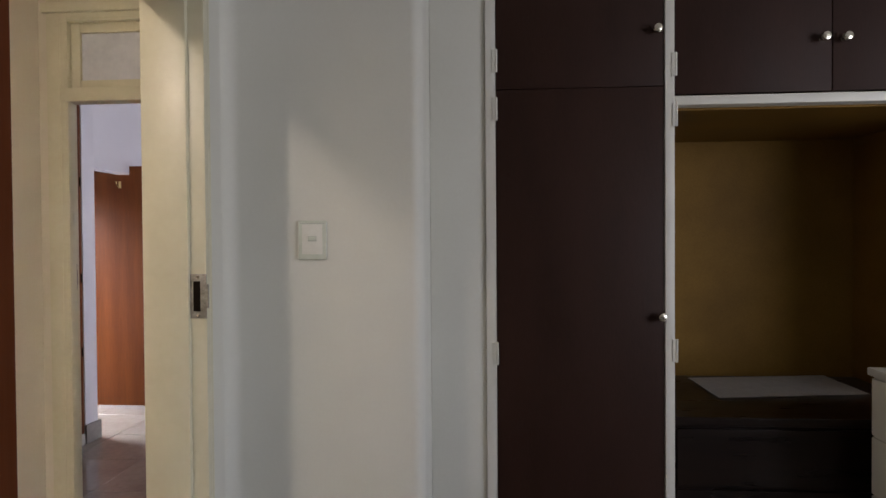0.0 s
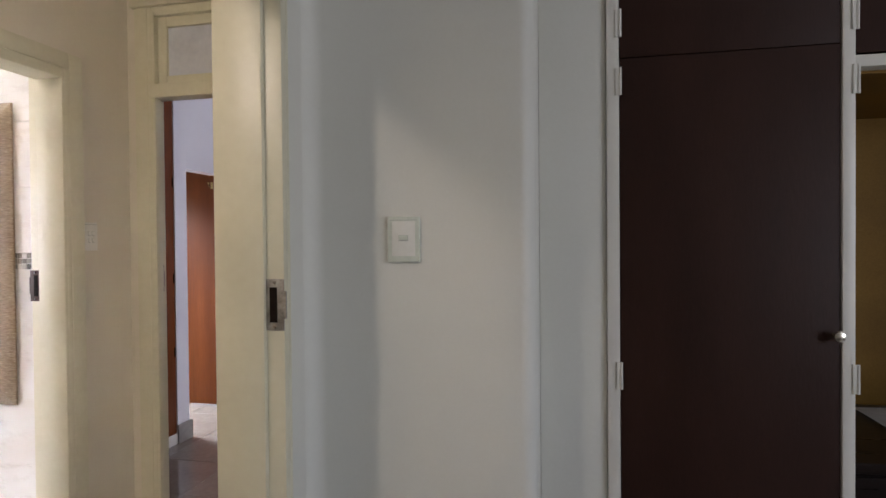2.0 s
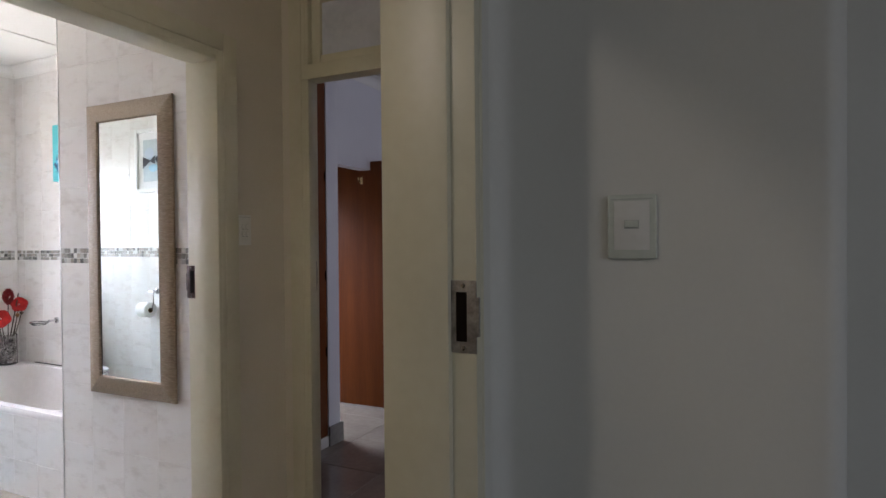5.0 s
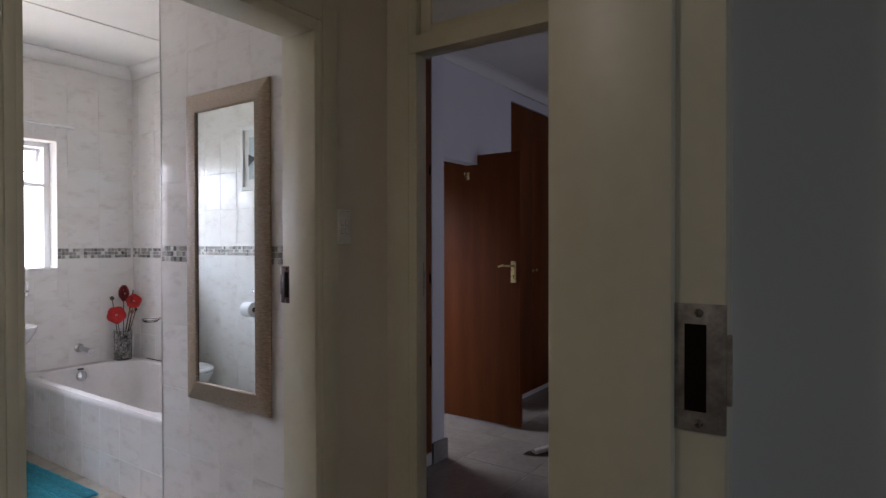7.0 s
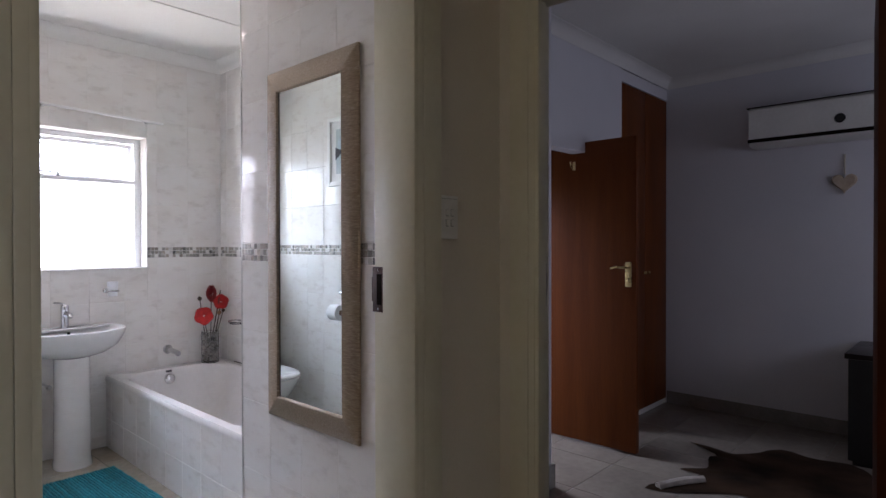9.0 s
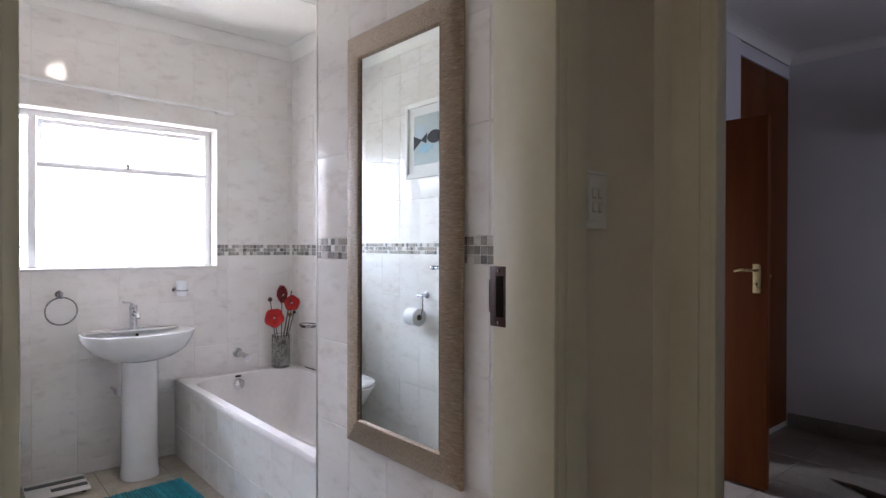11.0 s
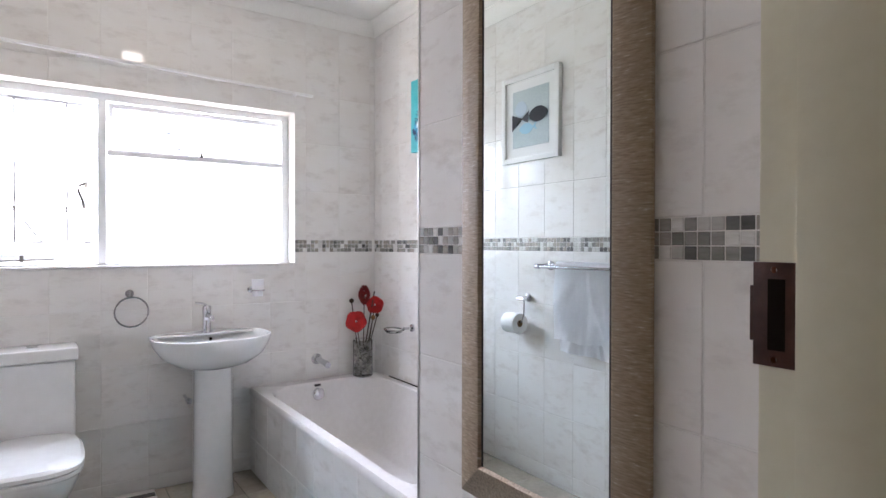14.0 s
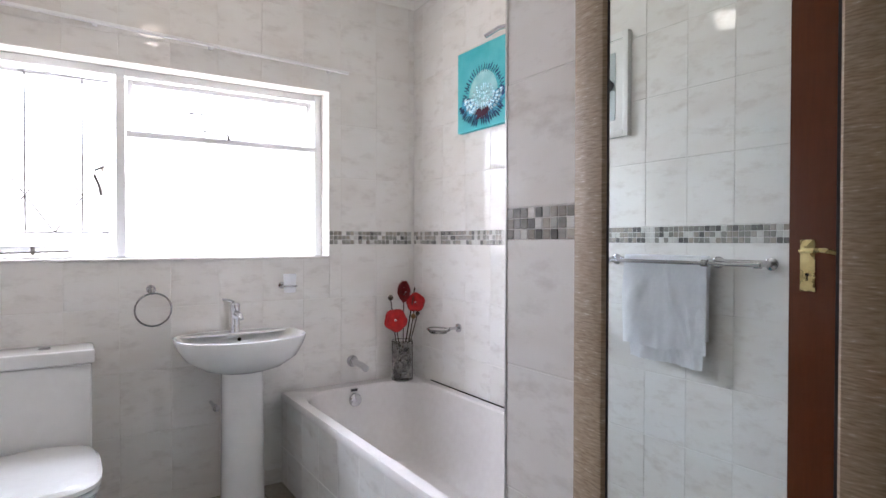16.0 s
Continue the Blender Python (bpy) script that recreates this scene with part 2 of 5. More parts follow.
def frame_metal():
    """Champagne-silver moulding with fine ragged ribs across it."""
    m, n, l, b = nodes_of("ribbed_champagne_frame")
    tc = n.new("ShaderNodeTexCoord")
    mp = n.new("ShaderNodeMapping")
    mp.inputs["Scale"].default_value = (48, 48, 330)
    l.new(tc.outputs["Object"], mp.inputs[0])
    a = n.new("ShaderNodeTexNoise")
    a.inputs["Scale"].default_value, a.inputs["Detail"].default_value = 1.0, 6.0
    l.new(mp.outputs[0], a.inputs["Vector"])
    r = ramp_of(n, ((0.28, (0.23, 0.168, 0.108)), (0.50, (0.31, 0.238, 0.165)), (0.64, (0.36, 0.285, 0.205)), (0.74, (0.54, 0.46, 0.365))))
    l.new(a.outputs["Fac"], r.inputs[0])
    l.new(r.outputs[0], b.inputs["Base Color"])
    b.inputs["Metallic"].default_value, b.inputs["Roughness"].default_value = 0.05, 0.55
    b.inputs["Specular IOR Level"].default_value = 0.15
    bp = n.new("ShaderNodeBump")
    bp.inputs["Strength"].default_value, bp.inputs["Distance"].default_value = 0.28, 0.003
    l.new(a.outputs["Fac"], bp.inputs["Height"])
    l.new(bp.outputs[0], b.inputs["Normal"])
    return m


M_MFRAME = frame_metal()
M_MFRAME2 = surface("brushed_champagne_frame", (0.20, 0.145, 0.095), (0.36, 0.29, 0.215), 0.40, 0.45, scale=3, stretch=(60, 60, 60), fine=30, bump=0.1)


def glass(name, rough=0.0, colour=(1, 1, 1)):
    m, n, l, b = nodes_of(name)
    b.inputs["Base Color"].default_value = (*colour, 1)
    b.inputs["Transmission Weight"].default_value = 1.0
    b.inputs["Roughness"].default_value, b.inputs["IOR"].default_value = rough, 1.45
    return m


M_GLASS = glass("clear_glass")
M_TUMBLER = plain("frosted_white_glass", (0.90, 0.91, 0.93), 0.30, Transmission_Weight=0.12)
M_FROST = glass("frosted_glass", 0.45, (0.98, 0.99, 0.99))
M_TRANSOM = surface("milky_transom_glass", (0.56, 0.58, 0.64), (0.70, 0.72, 0.78), 0.22, scale=5, fine=50, bump=0.05)


def glow(name, colour, strength):
    m, n, l, b = nodes_of(name)
    b.inputs["Base Color"].default_value = (*colour, 1)
    b.inputs["Emission Color"].default_value = (*colour, 1)
    b.inputs["Emission Strength"].default_value = strength
    return m


M_BULB = glow("lit_lamp_glass", (1.0, 0.93, 0.80), 0.9)
# emission stands in for daylight outdoors; it also lights the window reveals
M_OUTDOOR_GLOW = glow("glowing_outdoor_panel", (1.0, 0.98, 0.96), 8.0)


# ---- mesh helpers ----
def bx(*boxes, b=0.0, seg=2):
    """One bmesh of boxes (x0, x1, y0, y1, z0, z1), bevelled by b."""
    bm = bmesh.new()
    for x0, x1, y0, y1, z0, z1 in boxes:
        r = bmesh.ops.create_cube(bm, size=1.0)
        m = Matrix.Translation(((x0 + x1) / 2, (y0 + y1) / 2, (z0 + z1) / 2)) @ Matrix.Diagonal((x1 - x0, y1 - y0, z1 - z0, 1))
        bmesh.ops.transform(bm, matrix=m, verts=r["verts"])
    if b:
        bmesh.ops.bevel(bm, geom=bm.edges[:], offset=b, segments=seg, profile=0.6, affect="EDGES")
    return bm


def rings(sections, close=True, cap0=True, cap1=True):
    """A skin over rings of points, each ring a list of the same length."""
    bm = bmesh.new()
    rows = [[bm.verts.new(p) for p in ring] for ring in sections]
    k = len(rows[0])
    for a, c in zip(rows, rows[1:]):
        for i in range(k if close else k - 1):
            bm.faces.new((a[i], a[(i + 1) % k], c[(i + 1) % k], c[i]))
    if cap0:
        bm.faces.new(rows[0][::-1])
    if cap1:
        bm.faces.new(rows[-1])
    bmesh.ops.recalc_face_normals(bm, faces=bm.faces[:])
    return bm


def lathe(profile, seg=24, m=None, cap0=True, cap1=True):
    """Turn (radius, height) pairs round z, then place by m."""
    secs = [[(r * math.cos(2 * math.pi * i / seg), r * math.sin(2 * math.pi * i / seg), z) for i in range(seg)] for r, z in profile]
    bm = rings(secs, True, cap0, cap1)
    if m is not None:
        bmesh.ops.transform(bm, matrix=m, verts=bm.verts[:])
    return bm


def tube(points, r, seg=8, closed=False):
    """A round rod along points."""
    pts = [Vector(p) for p in points]
    n = len(pts)
    secs = []
    for i, p in enumerate(pts):
        if closed:
            t = (pts[(i + 1) % n] - pts[i - 1]).normalized()
        else:
            t = (pts[min(i + 1, n - 1)] - pts[max(i - 1, 0)]).normalized()
        up = Vector((0, 0, 1)) if abs(t.z) < 0.9 else Vector((0, 1, 0))
        u = t.cross(up).normalized()
        v = t.cross(u).normalized()
        secs.append([p + r * (math.cos(2 * math.pi * k / seg) * u + math.sin(2 * math.pi * k / seg) * v) for k in range(seg)])
    if closed:
        secs.append(secs[0])
        bm = rings(secs, True, False, False)
        bmesh.ops.remove_doubles(bm, verts=bm.verts[:], dist=1e-6)
        return bm
    return rings(secs)


def merge(*bms):
    out = bmesh.new()
    for bm in bms:
        me = bpy.data.meshes.new("tmp")
        bm.to_mesh(me)
        out.from_mesh(me)
        bpy.data.meshes.remove(me)
        bm.free()
    return out


def moved(bm, m):
    bmesh.ops.transform(bm, matrix=m, verts=bm.verts[:])
    return bm


def mesh_of(name, bm, material, smooth=True, angle=35):
    me = bpy.data.meshes.new(name)
    bm.to_mesh(me)
    bm.free()
    me.materials.append(material)
    if smooth:
        me.shade_smooth()
        me.set_sharp_from_angle(angle=radians(angle))
    return me


def part(name, bm, material, parent, label="", smooth=True):
    ob = new(name, mesh_of(name, bm, material, smooth))
    ob.parent = parent
    return tagged(ob, label)


def solid(name, bm, material, label="", category="", group="", kind="", smooth=True):
    return tagged(new(name, mesh_of(name, bm, material, smooth)), label, category, group, kind)


def thing(name, label, category, group="", kind="", at=(0, 0, 0)):
    return tagged(new(name), label, category, group, kind)


def structure(name, bm, material, label):
    return solid(name, bm, material, label, kind="structure")


def wall_x(x0, x1, y0, y1, z0, z1, holes=(), axis="y"):
    """Boxes of a straight wall with holes (a0, a1, z0, z1) along axis."""
    lo, hi = (y0, y1) if axis == "y" else (x0, x1)
    out, a = [], lo
    put = (lambda a0, a1, c0, c1: out.append((x0, x1, a0, a1, c0, c1) if axis == "y" else (a0, a1, y0, y1, c0, c1)))
    for h0, h1, hz0, hz1 in sorted(holes):
        if h0 > a:
            put(a, h0, z0, z1)
        if hz0 > z0:
            put(h0, h1, z0, hz0)
        if hz1 < z1:
            put(h0, h1, hz1, z1)
        a = h1
    if a < hi:
        put(a, hi, z0, z1)
    return bx(*out)


# ---- plan ----
H = 2.68                      # ceilings
WX, SY, MY, AY = -4.806, 1.47, 2.84, 3.696      # bathroom: window wall, towel wall, mirror wall, back of the bath
EX, PX = -1.843, -2.888       # bathroom side of the door wall, end of the mirror wall
HX, DY = -1.657, 3.024        # hall: bathroom wall, end wall
BX, BY, CY = -0.332, 2.189, 2.408               # bedroom: door wall, switch wall, cupboard front
B0, B1 = 1.825, 2.665         # bathroom doorway
A0, A1 = 1.07, 1.905          # bedroom doorway
D0, D1 = -1.525, -0.690       # guest room doorway

# ---- structure ----
floor = structure("floor", bx((-5.2, 3.6, -3.8, 7.0, -0.12, -0.0025)), M_SKIRT, "grey cement bed under the floor tiles")
ceiling = structure("ceiling", bx((-5.2, 3.6, -3.8, 7.0, H, H + 0.1)), M_CEIL, "white painted ceiling")
wall_window = structure("wall_window", wall_x(WX - 0.24, WX - 0.0012, 1.2, 4.0, 0, H, [(1.56, 3.166, 1.161, 2.058)]), M_GROUT, "tiled bathroom outer wall with a window opening")
wall_outer_south = structure("wall_outer_south", bx((WX - 0.24, WX - 0.0012, -3.8, 1.2, 0, H)), M_GUEST, "plain outer wall")
wall_outer_north = structure("wall_outer_north", bx((WX - 0.24, WX - 0.0012, 4.0, 7.0, 0, H)), M_GUEST, "plain outer wall")
wall_towel = structure("wall_towel", bx((WX, EX + 0.006, SY - 0.15, SY - 0.0012, 0, H)), M_GROUT, "tiled bathroom wall with a towel rail")
wall_mirror = structure("wall_mirror", bx((PX + 0.006, -2.42, MY + 0.0012, 3.9, 0, H), (-2.42, HX - 0.02, MY + 0.0012, DY + 0.05, 0, H)), M_GROUT, "tiled bathroom wall that carries the mirror")
wall_bath_back = structure("wall_bath_back", bx((WX, PX + 0.006, AY + 0.0012, AY + 0.15, 0, H)), M_GROUT, "tiled wall along the bath")
wall_hall = structure("wall_hall", wall_x(EX + 0.026, HX, 1.0, DY, 0, H, [(B0, B1, 0, 2.045)]), M_HALL, "cream hall wall with the bathroom doorway")
wall_hall_south = structure("wall_hall_south", bx((EX + 0.006, HX, -3.6, 1.0, 0, H)), M_HALL, "cream corridor wall")
wall_hall_end = structure("wall_hall_end", wall_x(HX, 0.95, DY, DY + 0.05, 0, H, [(D0, D1, 0, 2.41)], axis="x"), M_HALL, "cream hall end wall with a doorway and transom")
wall_bedroom_door = structure("wall_bedroom_door", wall_x(-0.47, BX - 0.012, -3.6, A1 + 0.024, 0, H, [(A0, A1, 0, 2.045)]), M_HALL, "wall with the bedroom doorway")


def extrude(outline, z0, z1):
    """An upright solid over a floor outline."""
    return rings([[(x, y, z) for x, y in outline] for z in (z0, z1)])


def bend(cx, cy, r, a0, a1, k=8):
    return [(cx + r * math.cos(radians(a0 + (a1 - a0) * i / k)), cy + r * math.sin(radians(a0 + (a1 - a0) * i / k))) for i in range(k + 1)]


# plaster runs out of true behind the door frame, with a coved inner and a soft outer corner
WC = -0.388
plaster = [(-0.4695, A1 + 0.0245), (BX - 0.012, A1 + 0.0245), (WC + 0.004, BY - 0.05)] + bend(WC + 0.045, BY - 0.045, 0.045, 185, 90)
plaster += bend(0.184, BY + 0.040, 0.040, -90, 0) + [(0.224, CY + 0.06), (-0.4695, CY + 0.06)]
wall_switch = tagged(new("wall_switch", mesh_of("wall_switch", extrude(plaster, 0, H), M_PLASTER, angle=50)), "off-white plastered bedroom wall with a light switch", kind="structure")
wall_hall_side = structure("wall_hall_side", bx((-0.47, BX, CY + 0.061, DY, 0, H)), M_HALL, "cream hall wall beside the guest room doorway")
structure("wall_hall_skin", bx((-0.478, -0.4698, A1 + 0.0245, CY + 0.0605, 0, H)), M_HALL, "cream plaster on the hall side of the doorway wall")
wall_bedroom_back = structure("wall_bedroom_back", bx((0.224, 3.5, 3.24, 3.34, 0, H)), M_PLASTER, "plain bedroom wall behind the cupboards")
wall_bedroom_side = structure("wall_bedroom_side", wall_x(3.4, 3.55, -2.4, 3.24, 0, H, [(-0.75, 1.05, 1.0, 2.15)]), M_PLASTER, "off-white bedroom side wall with the window opening")
wall_bedroom_window = structure("wall_bedroom_window", bx((BX, 3.4, -2.4, -2.25, 0, H)), M_PLASTER, "plain off-white bedroom wall")
wall_corridor_end = structure("wall_corridor_end", bx((HX, -0.47, -3.6, -3.5, 0, H)), M_HALL, "cream wall at the corridor's end")
wall_guest_far = structure("wall_guest_far", bx((-4.2, 1.2, 6.45, 6.6, 0, H)), M_GUEST, "pale grey guest room wall with an air conditioner")
wall_guest_side = structure("wall_guest_side", wall_x(1.05, 1.2, 3.024, 6.45, 0, H, [(4.7, 5.9, 1.1, 2.1)]), M_GUEST, "guest room wall with its window opening")
wall_guest_pier = structure("wall_guest_pier", bx((-2.62, -2.30, 4.20, 4.33, 0, H), b=0.006), M_GUEST, "white pier beside a passage")
wall_guest_head = structure("wall_guest_head", bx((-2.62, -2.52, 4.33, 5.48, 1.93, H)), M_GUEST, "white bulkhead over the passage")
wall_guest_post = structure("wall_guest_post", bx((-2.62, -2.52, 5.48, 5.617, 0, H)), M_GUEST, "white post beside the tall cupboard")
wall_passage_far = structure("wall_passage_far", bx((-4.2, -2.62, 5.48, 5.60, 0, H)), M_GUEST, "white passage wall")
wall_passage_near = structure("wall_passage_near", bx((-4.2, -2.62, 3.95, 4.10, 0, H)), M_GUEST, "white passage wall")
wall_passage_end = structure("wall_passage_end", wall_x(-4.2, -4.05, 4.10, 5.48, 0, H, [(4.4, 5.1, 1.1, 2.1)]), M_GUEST, "white passage end wall with a small window opening")


def cornice(name, x0, y0, x1, y1, nx, ny, material=M_CEIL):
    """A coved strip under the ceiling from one point to another; (nx, ny) points into the room."""
    s = 0.075
    prof = [(0.002, H - s)] + [(s - (s - 0.006) * math.cos(a), H - s + (s - 0.006) * math.sin(a)) for a in [i * math.pi / 12 for i in range(7)]] + [(s, H - 0.002), (0.002, H - 0.002)]
    secs = [[(x + nx * d, y + ny * d, z) for d, z in prof] for x, y in ((x0, y0), (x1, y1))]
    return structure(name, rings(secs), material, "white coved plaster cornice")


cornice("trim_cornice", WX, SY, WX, AY, 1, 0)
cornice("trim_cornice", WX, AY, PX, AY, 0, -1)
cornice("trim_cornice", WX, SY, EX, SY, 0, 1)
cornice("trim_cornice", PX, MY, EX, MY, 0, -1)
cornice("trim_cornice", -2.52, 4.33, -2.52, 6.45, 1, 0)
cornice("trim_cornice", -2.52, 6.45, 1.05, 6.45, 0, -1)
cornice("trim_cornice", HX, DY, -0.47, DY, 0, -1)
structure("trim_ceiling_strip", bx((-3.985, -3.960, SY, AY, H - 0.007, H - 0.001), b=0.002), M_CEIL, "narrow white strip over a ceiling board joint")


def steel_frame(name, axis, near, far, a0, a1, top, label, face=0.085, lip=0.014, stop_at=0.5, head=True):
    """A pressed steel door frame wrapped round an opening: jambs with rebate and stop, and a head.
    axis: the wall runs along this axis; near, far: the two wall faces; a0, a1: the opening."""
    ob = thing(name, label, "door frame", kind="structure")
    n0, f0 = near - math.copysign(lip, far - near), far + math.copysign(lip, far - near)
    s0 = near + (far - near) * stop_at

    def box(c0, c1, e0, e1, z0, z1):
        c0, c1 = min(c0, c1), max(c0, c1)
        e0, e1 = min(e0, e1), max(e0, e1)
        return (c0, c1, e0, e1, z0, z1) if axis == "y" else (e0, e1, c0, c1, z0, z1)
    for side, (e, d) in (("jamb", (a0, 1)), ("jamb", (a1, -1))):
        bm = bx(box(n0, f0, e - d * 0.02, e + d * 0.003, 0, top + 0.02), box(s0, f0 - math.copysign(0.001, far - near), e, e + d * 0.016, 0, top),
                box(n0, near, e - d * face, e - d * 0.02, 0, top + face), box(far, f0, e - d * face, e - d * 0.02, 0, top + face), b=0.0035)
        part(side, bm, M_FRAME, ob)
    if head:
        bm = bx(box(n0, f0, a0 + 0.003, a1 - 0.003, top - 0.004, top + 0.02), box(s0, f0 - math.copysign(0.001, far - near), a0 + 0.016, a1 - 0.016, top - 0.02, top),
                box(n0, near, a0 - 0.02, a1 + 0.02, top + 0.02, top + face), box(far, f0, a0 - 0.02, a1 + 0.02, top + 0.02, top + face), b=0.0035)
        part("head", bm, M_FRAME, ob)
    return ob


frame_bath = steel_frame("door_frame_1", "y", EX + 0.040, HX, B0, B1, 2.045, "cream painted steel frame of the bathroom doorway", stop_at=0.23)
frame_bed = steel_frame("door_frame_2", "y", BX, -0.47, A0, A1, 2.02, "cream gloss-painted steel frame of the bedroom doorway", face=0.032, stop_at=0.21)
frame_guest = steel_frame("door_frame_3", "x", DY + 0.05, DY, D0, D1, 2.41, "cream painted steel frame with a transom light", stop_at=0.42)


# ---- bathroom: the bath ----
def rounded(x0, x1, y0, y1, z, r, k=6):
    out = []
    for cx, cy, a in ((x1 - r, y1 - r, 0), (x0 + r, y1 - r, 90), (x0 + r, y0 + r, 180), (x1 - r, y0 + r, 270)):
        out += [(cx + r * math.cos(radians(a + 90 * i / k)), cy + r * math.sin(radians(a + 90 * i / k)), z) for i in range(k + 1)]
    return out


TZ, TY = 0.470, 2.898
bath = thing("bathtub", "white built-in bathtub with a tiled front along the window wall", "bathtub")
x0, x1, y0, y1 = WX + 0.002, PX - 0.006, TY, AY - 0.002
secs = [rounded(x0, x1, y0, y1, TZ - 0.035, 0.012), rounded(x0, x1, y0, y1, TZ - 0.010, 0.012), rounded(x0 + 0.006, x1 - 0.006, y0 + 0.006, y1 - 0.006, TZ, 0.012),
        rounded(x0 + 0.085, x1 - 0.12, y0 + 0.052, y1 - 0.045, TZ, 0.20), rounded(x0 + 0.094, x1 - 0.130, y0 + 0.060, y1 - 0.053, TZ - 0.008, 0.20)]
for q in range(1, 13):
    d, c = math.sin(q / 12 * math.pi / 2), 1 - math.cos(q / 12 * math.pi / 2)
    secs.append(rounded(x0 + 0.096 + 0.03 * d + 0.12 * c, x1 - 0.135 - 0.12 * d - 0.26 * c, y0 + 0.062 + 0.035 * d + 0.10 * c, y1 - 0.055 - 0.035 * d - 0.10 * c, TZ - 0.010 - 0.375 * d, 0.20 - 0.04 * c))
shell = rings(secs, cap0=False)
part("shell", shell, M_ACRYL, bath)
part("apron", bx((x0, x1, TY + 0.0075, TY + 0.05, 0.0, TZ - 0.036)), M_GROUT, bath)
part("overflow_cover", lathe(((0.0, 0.016), (0.024, 0.015), (0.034, 0.008), (0.036, 0.0)), 24, pose(-4.692, 3.268, 0.402, 0, 80, 0), cap0=False), M_CHROME, bath, "round chrome overflow cover")
# dark strip laid on the rim for the gap line along the back wall
part("back_gap_line", bx((x0 + 0.20, x1, AY - 0.007, AY - 0.0015, TZ - 0.002, TZ + 0.0045), b=0.001), M_DARK, bath, "thin dark line along the back of the bath")
part("maker_badge", bx((-4.712, -4.704, 3.250, 3.288, 0.444, 0.458), b=0.001), M_BLACK, bath, "small dark badge")

# ---- bathroom: basin ----
basin = thing("basin", "white oval ceramic pedestal basin with a chrome tap", "basin")
BYC, BZ = 2.655, 0.815


def basin_ring(s, z, push=0.0, k=36, flat=0.0):
    """An oval whose back is cut straight along the wall."""
    out = []
    for i in range(k):
        a = 2 * math.pi * i / k
        c, q = math.cos(a), math.sin(a)
        rx = 0.235 if c > 0 else 0.20
        x = -4.605 + push + s * rx * math.copysign(abs(c) ** (0.85 if c > 0 else 0.55), c)
        y = BYC + s * 0.292 * math.copysign(abs(q) ** 0.92, q)
        out.append((max(x, WX + 0.003), y, z))
    return out


bowl = rings([basin_ring(0.34, BZ - 0.162, 0.03), basin_ring(0.60, BZ - 0.142, 0.02), basin_ring(0.84, BZ - 0.098, 0.01), basin_ring(0.96, BZ - 0.045), basin_ring(1.0, BZ - 0.010), basin_ring(0.996, BZ - 0.002), basin_ring(0.975, BZ),
              basin_ring(0.94, BZ - 0.006, 0.012), basin_ring(0.88, BZ - 0.03, 0.020), basin_ring(0.76, BZ - 0.046, 0.026), basin_ring(0.58, BZ - 0.062, 0.028), basin_ring(0.20, BZ - 0.072, 0.03)])
shelf = rings([basin_ring(0.985, BZ - 0.012), basin_ring(0.985, BZ - 0.003)])
for v in shelf.verts:
    v.co.x = min(v.co.x, -4.695 - 0.35 * (v.co.y - BYC) ** 2)
bowl = merge(bowl, shelf)
part("bowl", bowl, M_CERAMIC, basin)


def ped_ring(w, d, z):
    out = []
    for i in range(20):
        a = 2 * math.pi * i / 20
        out.append((-4.60 + d * math.copysign(abs(math.cos(a)) ** 0.7, math.cos(a)), BYC + w * math.copysign(abs(math.sin(a)) ** 0.8, math.sin(a)), z))
    return out


part("pedestal", rings([ped_ring(0.098, 0.112, 0.0), ped_ring(0.098, 0.112, 0.02), ped_ring(0.093, 0.106, 0.05), ped_ring(0.090, 0.102, 0.40), ped_ring(0.089, 0.102, BZ - 0.148)]), M_CERAMIC, basin)
part("overflow_hole", lathe(((0.0, 0.004), (0.007, 0.004), (0.0095, 0.0)), 16, pose(-4.694, BYC + 0.010, BZ - 0.034, 0, 80, 0), cap0=False), M_DARK, basin)
tap = merge(lathe(((0.026, 0), (0.026, 0.006), (0.022, 0.012), (0.021, 0.10), (0.023, 0.104), (0.023, 0.135), (0.018, 0.142)), 20, pose(-4.735, BYC, BZ - 0.004)),
            tube([(-4.735, BYC, BZ + 0.082), (-4.68, BYC, BZ + 0.092), (-4.625, BYC, BZ + 0.086), (-4.615, BYC, BZ + 0.070)], 0.012, 12))
tap_ob = part("tap", tap, M_CHROME, basin, "chrome mixer tap")
part("lever", tube([(-4.735, BYC, BZ + 0.138), (-4.74, BYC - 0.02, BZ + 0.150), (-4.75, BYC - 0.055, BZ + 0.155)], 0.006, 8), M_CHROME, tap_ob)
part("water_valve", merge(lathe(((0.011, 0), (0.011, 0.03), (0.016, 0.032), (0.016, 0.05)), 12, pose(-4.72, BYC - 0.10, 0.47, 0, 90, 0)), tube([(-4.80, BYC - 0.10, 0.47), (-4.72, BYC - 0.10, 0.47)], 0.008, 8)), M_CHROME, basin)

# ---- bathroom: toilet ----
toilet = thing("toilet", "white close-coupled ceramic toilet with its lid closed", "toilet")
TC = 1.872
part("cistern", bx((WX + 0.004, -4.615, TC - 0.185, TC + 0.185, 0.376, 0.750), b=0.018, seg=3), M_CERAMIC, toilet)
lid = part("cistern_lid", bx((WX + 0.003, -4.600, TC - 0.196, TC + 0.196, 0.750, 0.808), b=0.012, seg=3), M_CERAMIC, toilet)
part("flush_button", lathe(((0.024, 0), (0.024, 0.005), (0.018, 0.008)), 20, pose(-4.70, TC + 0.02, 0.807)), M_CHROME, lid, "chrome flush button")


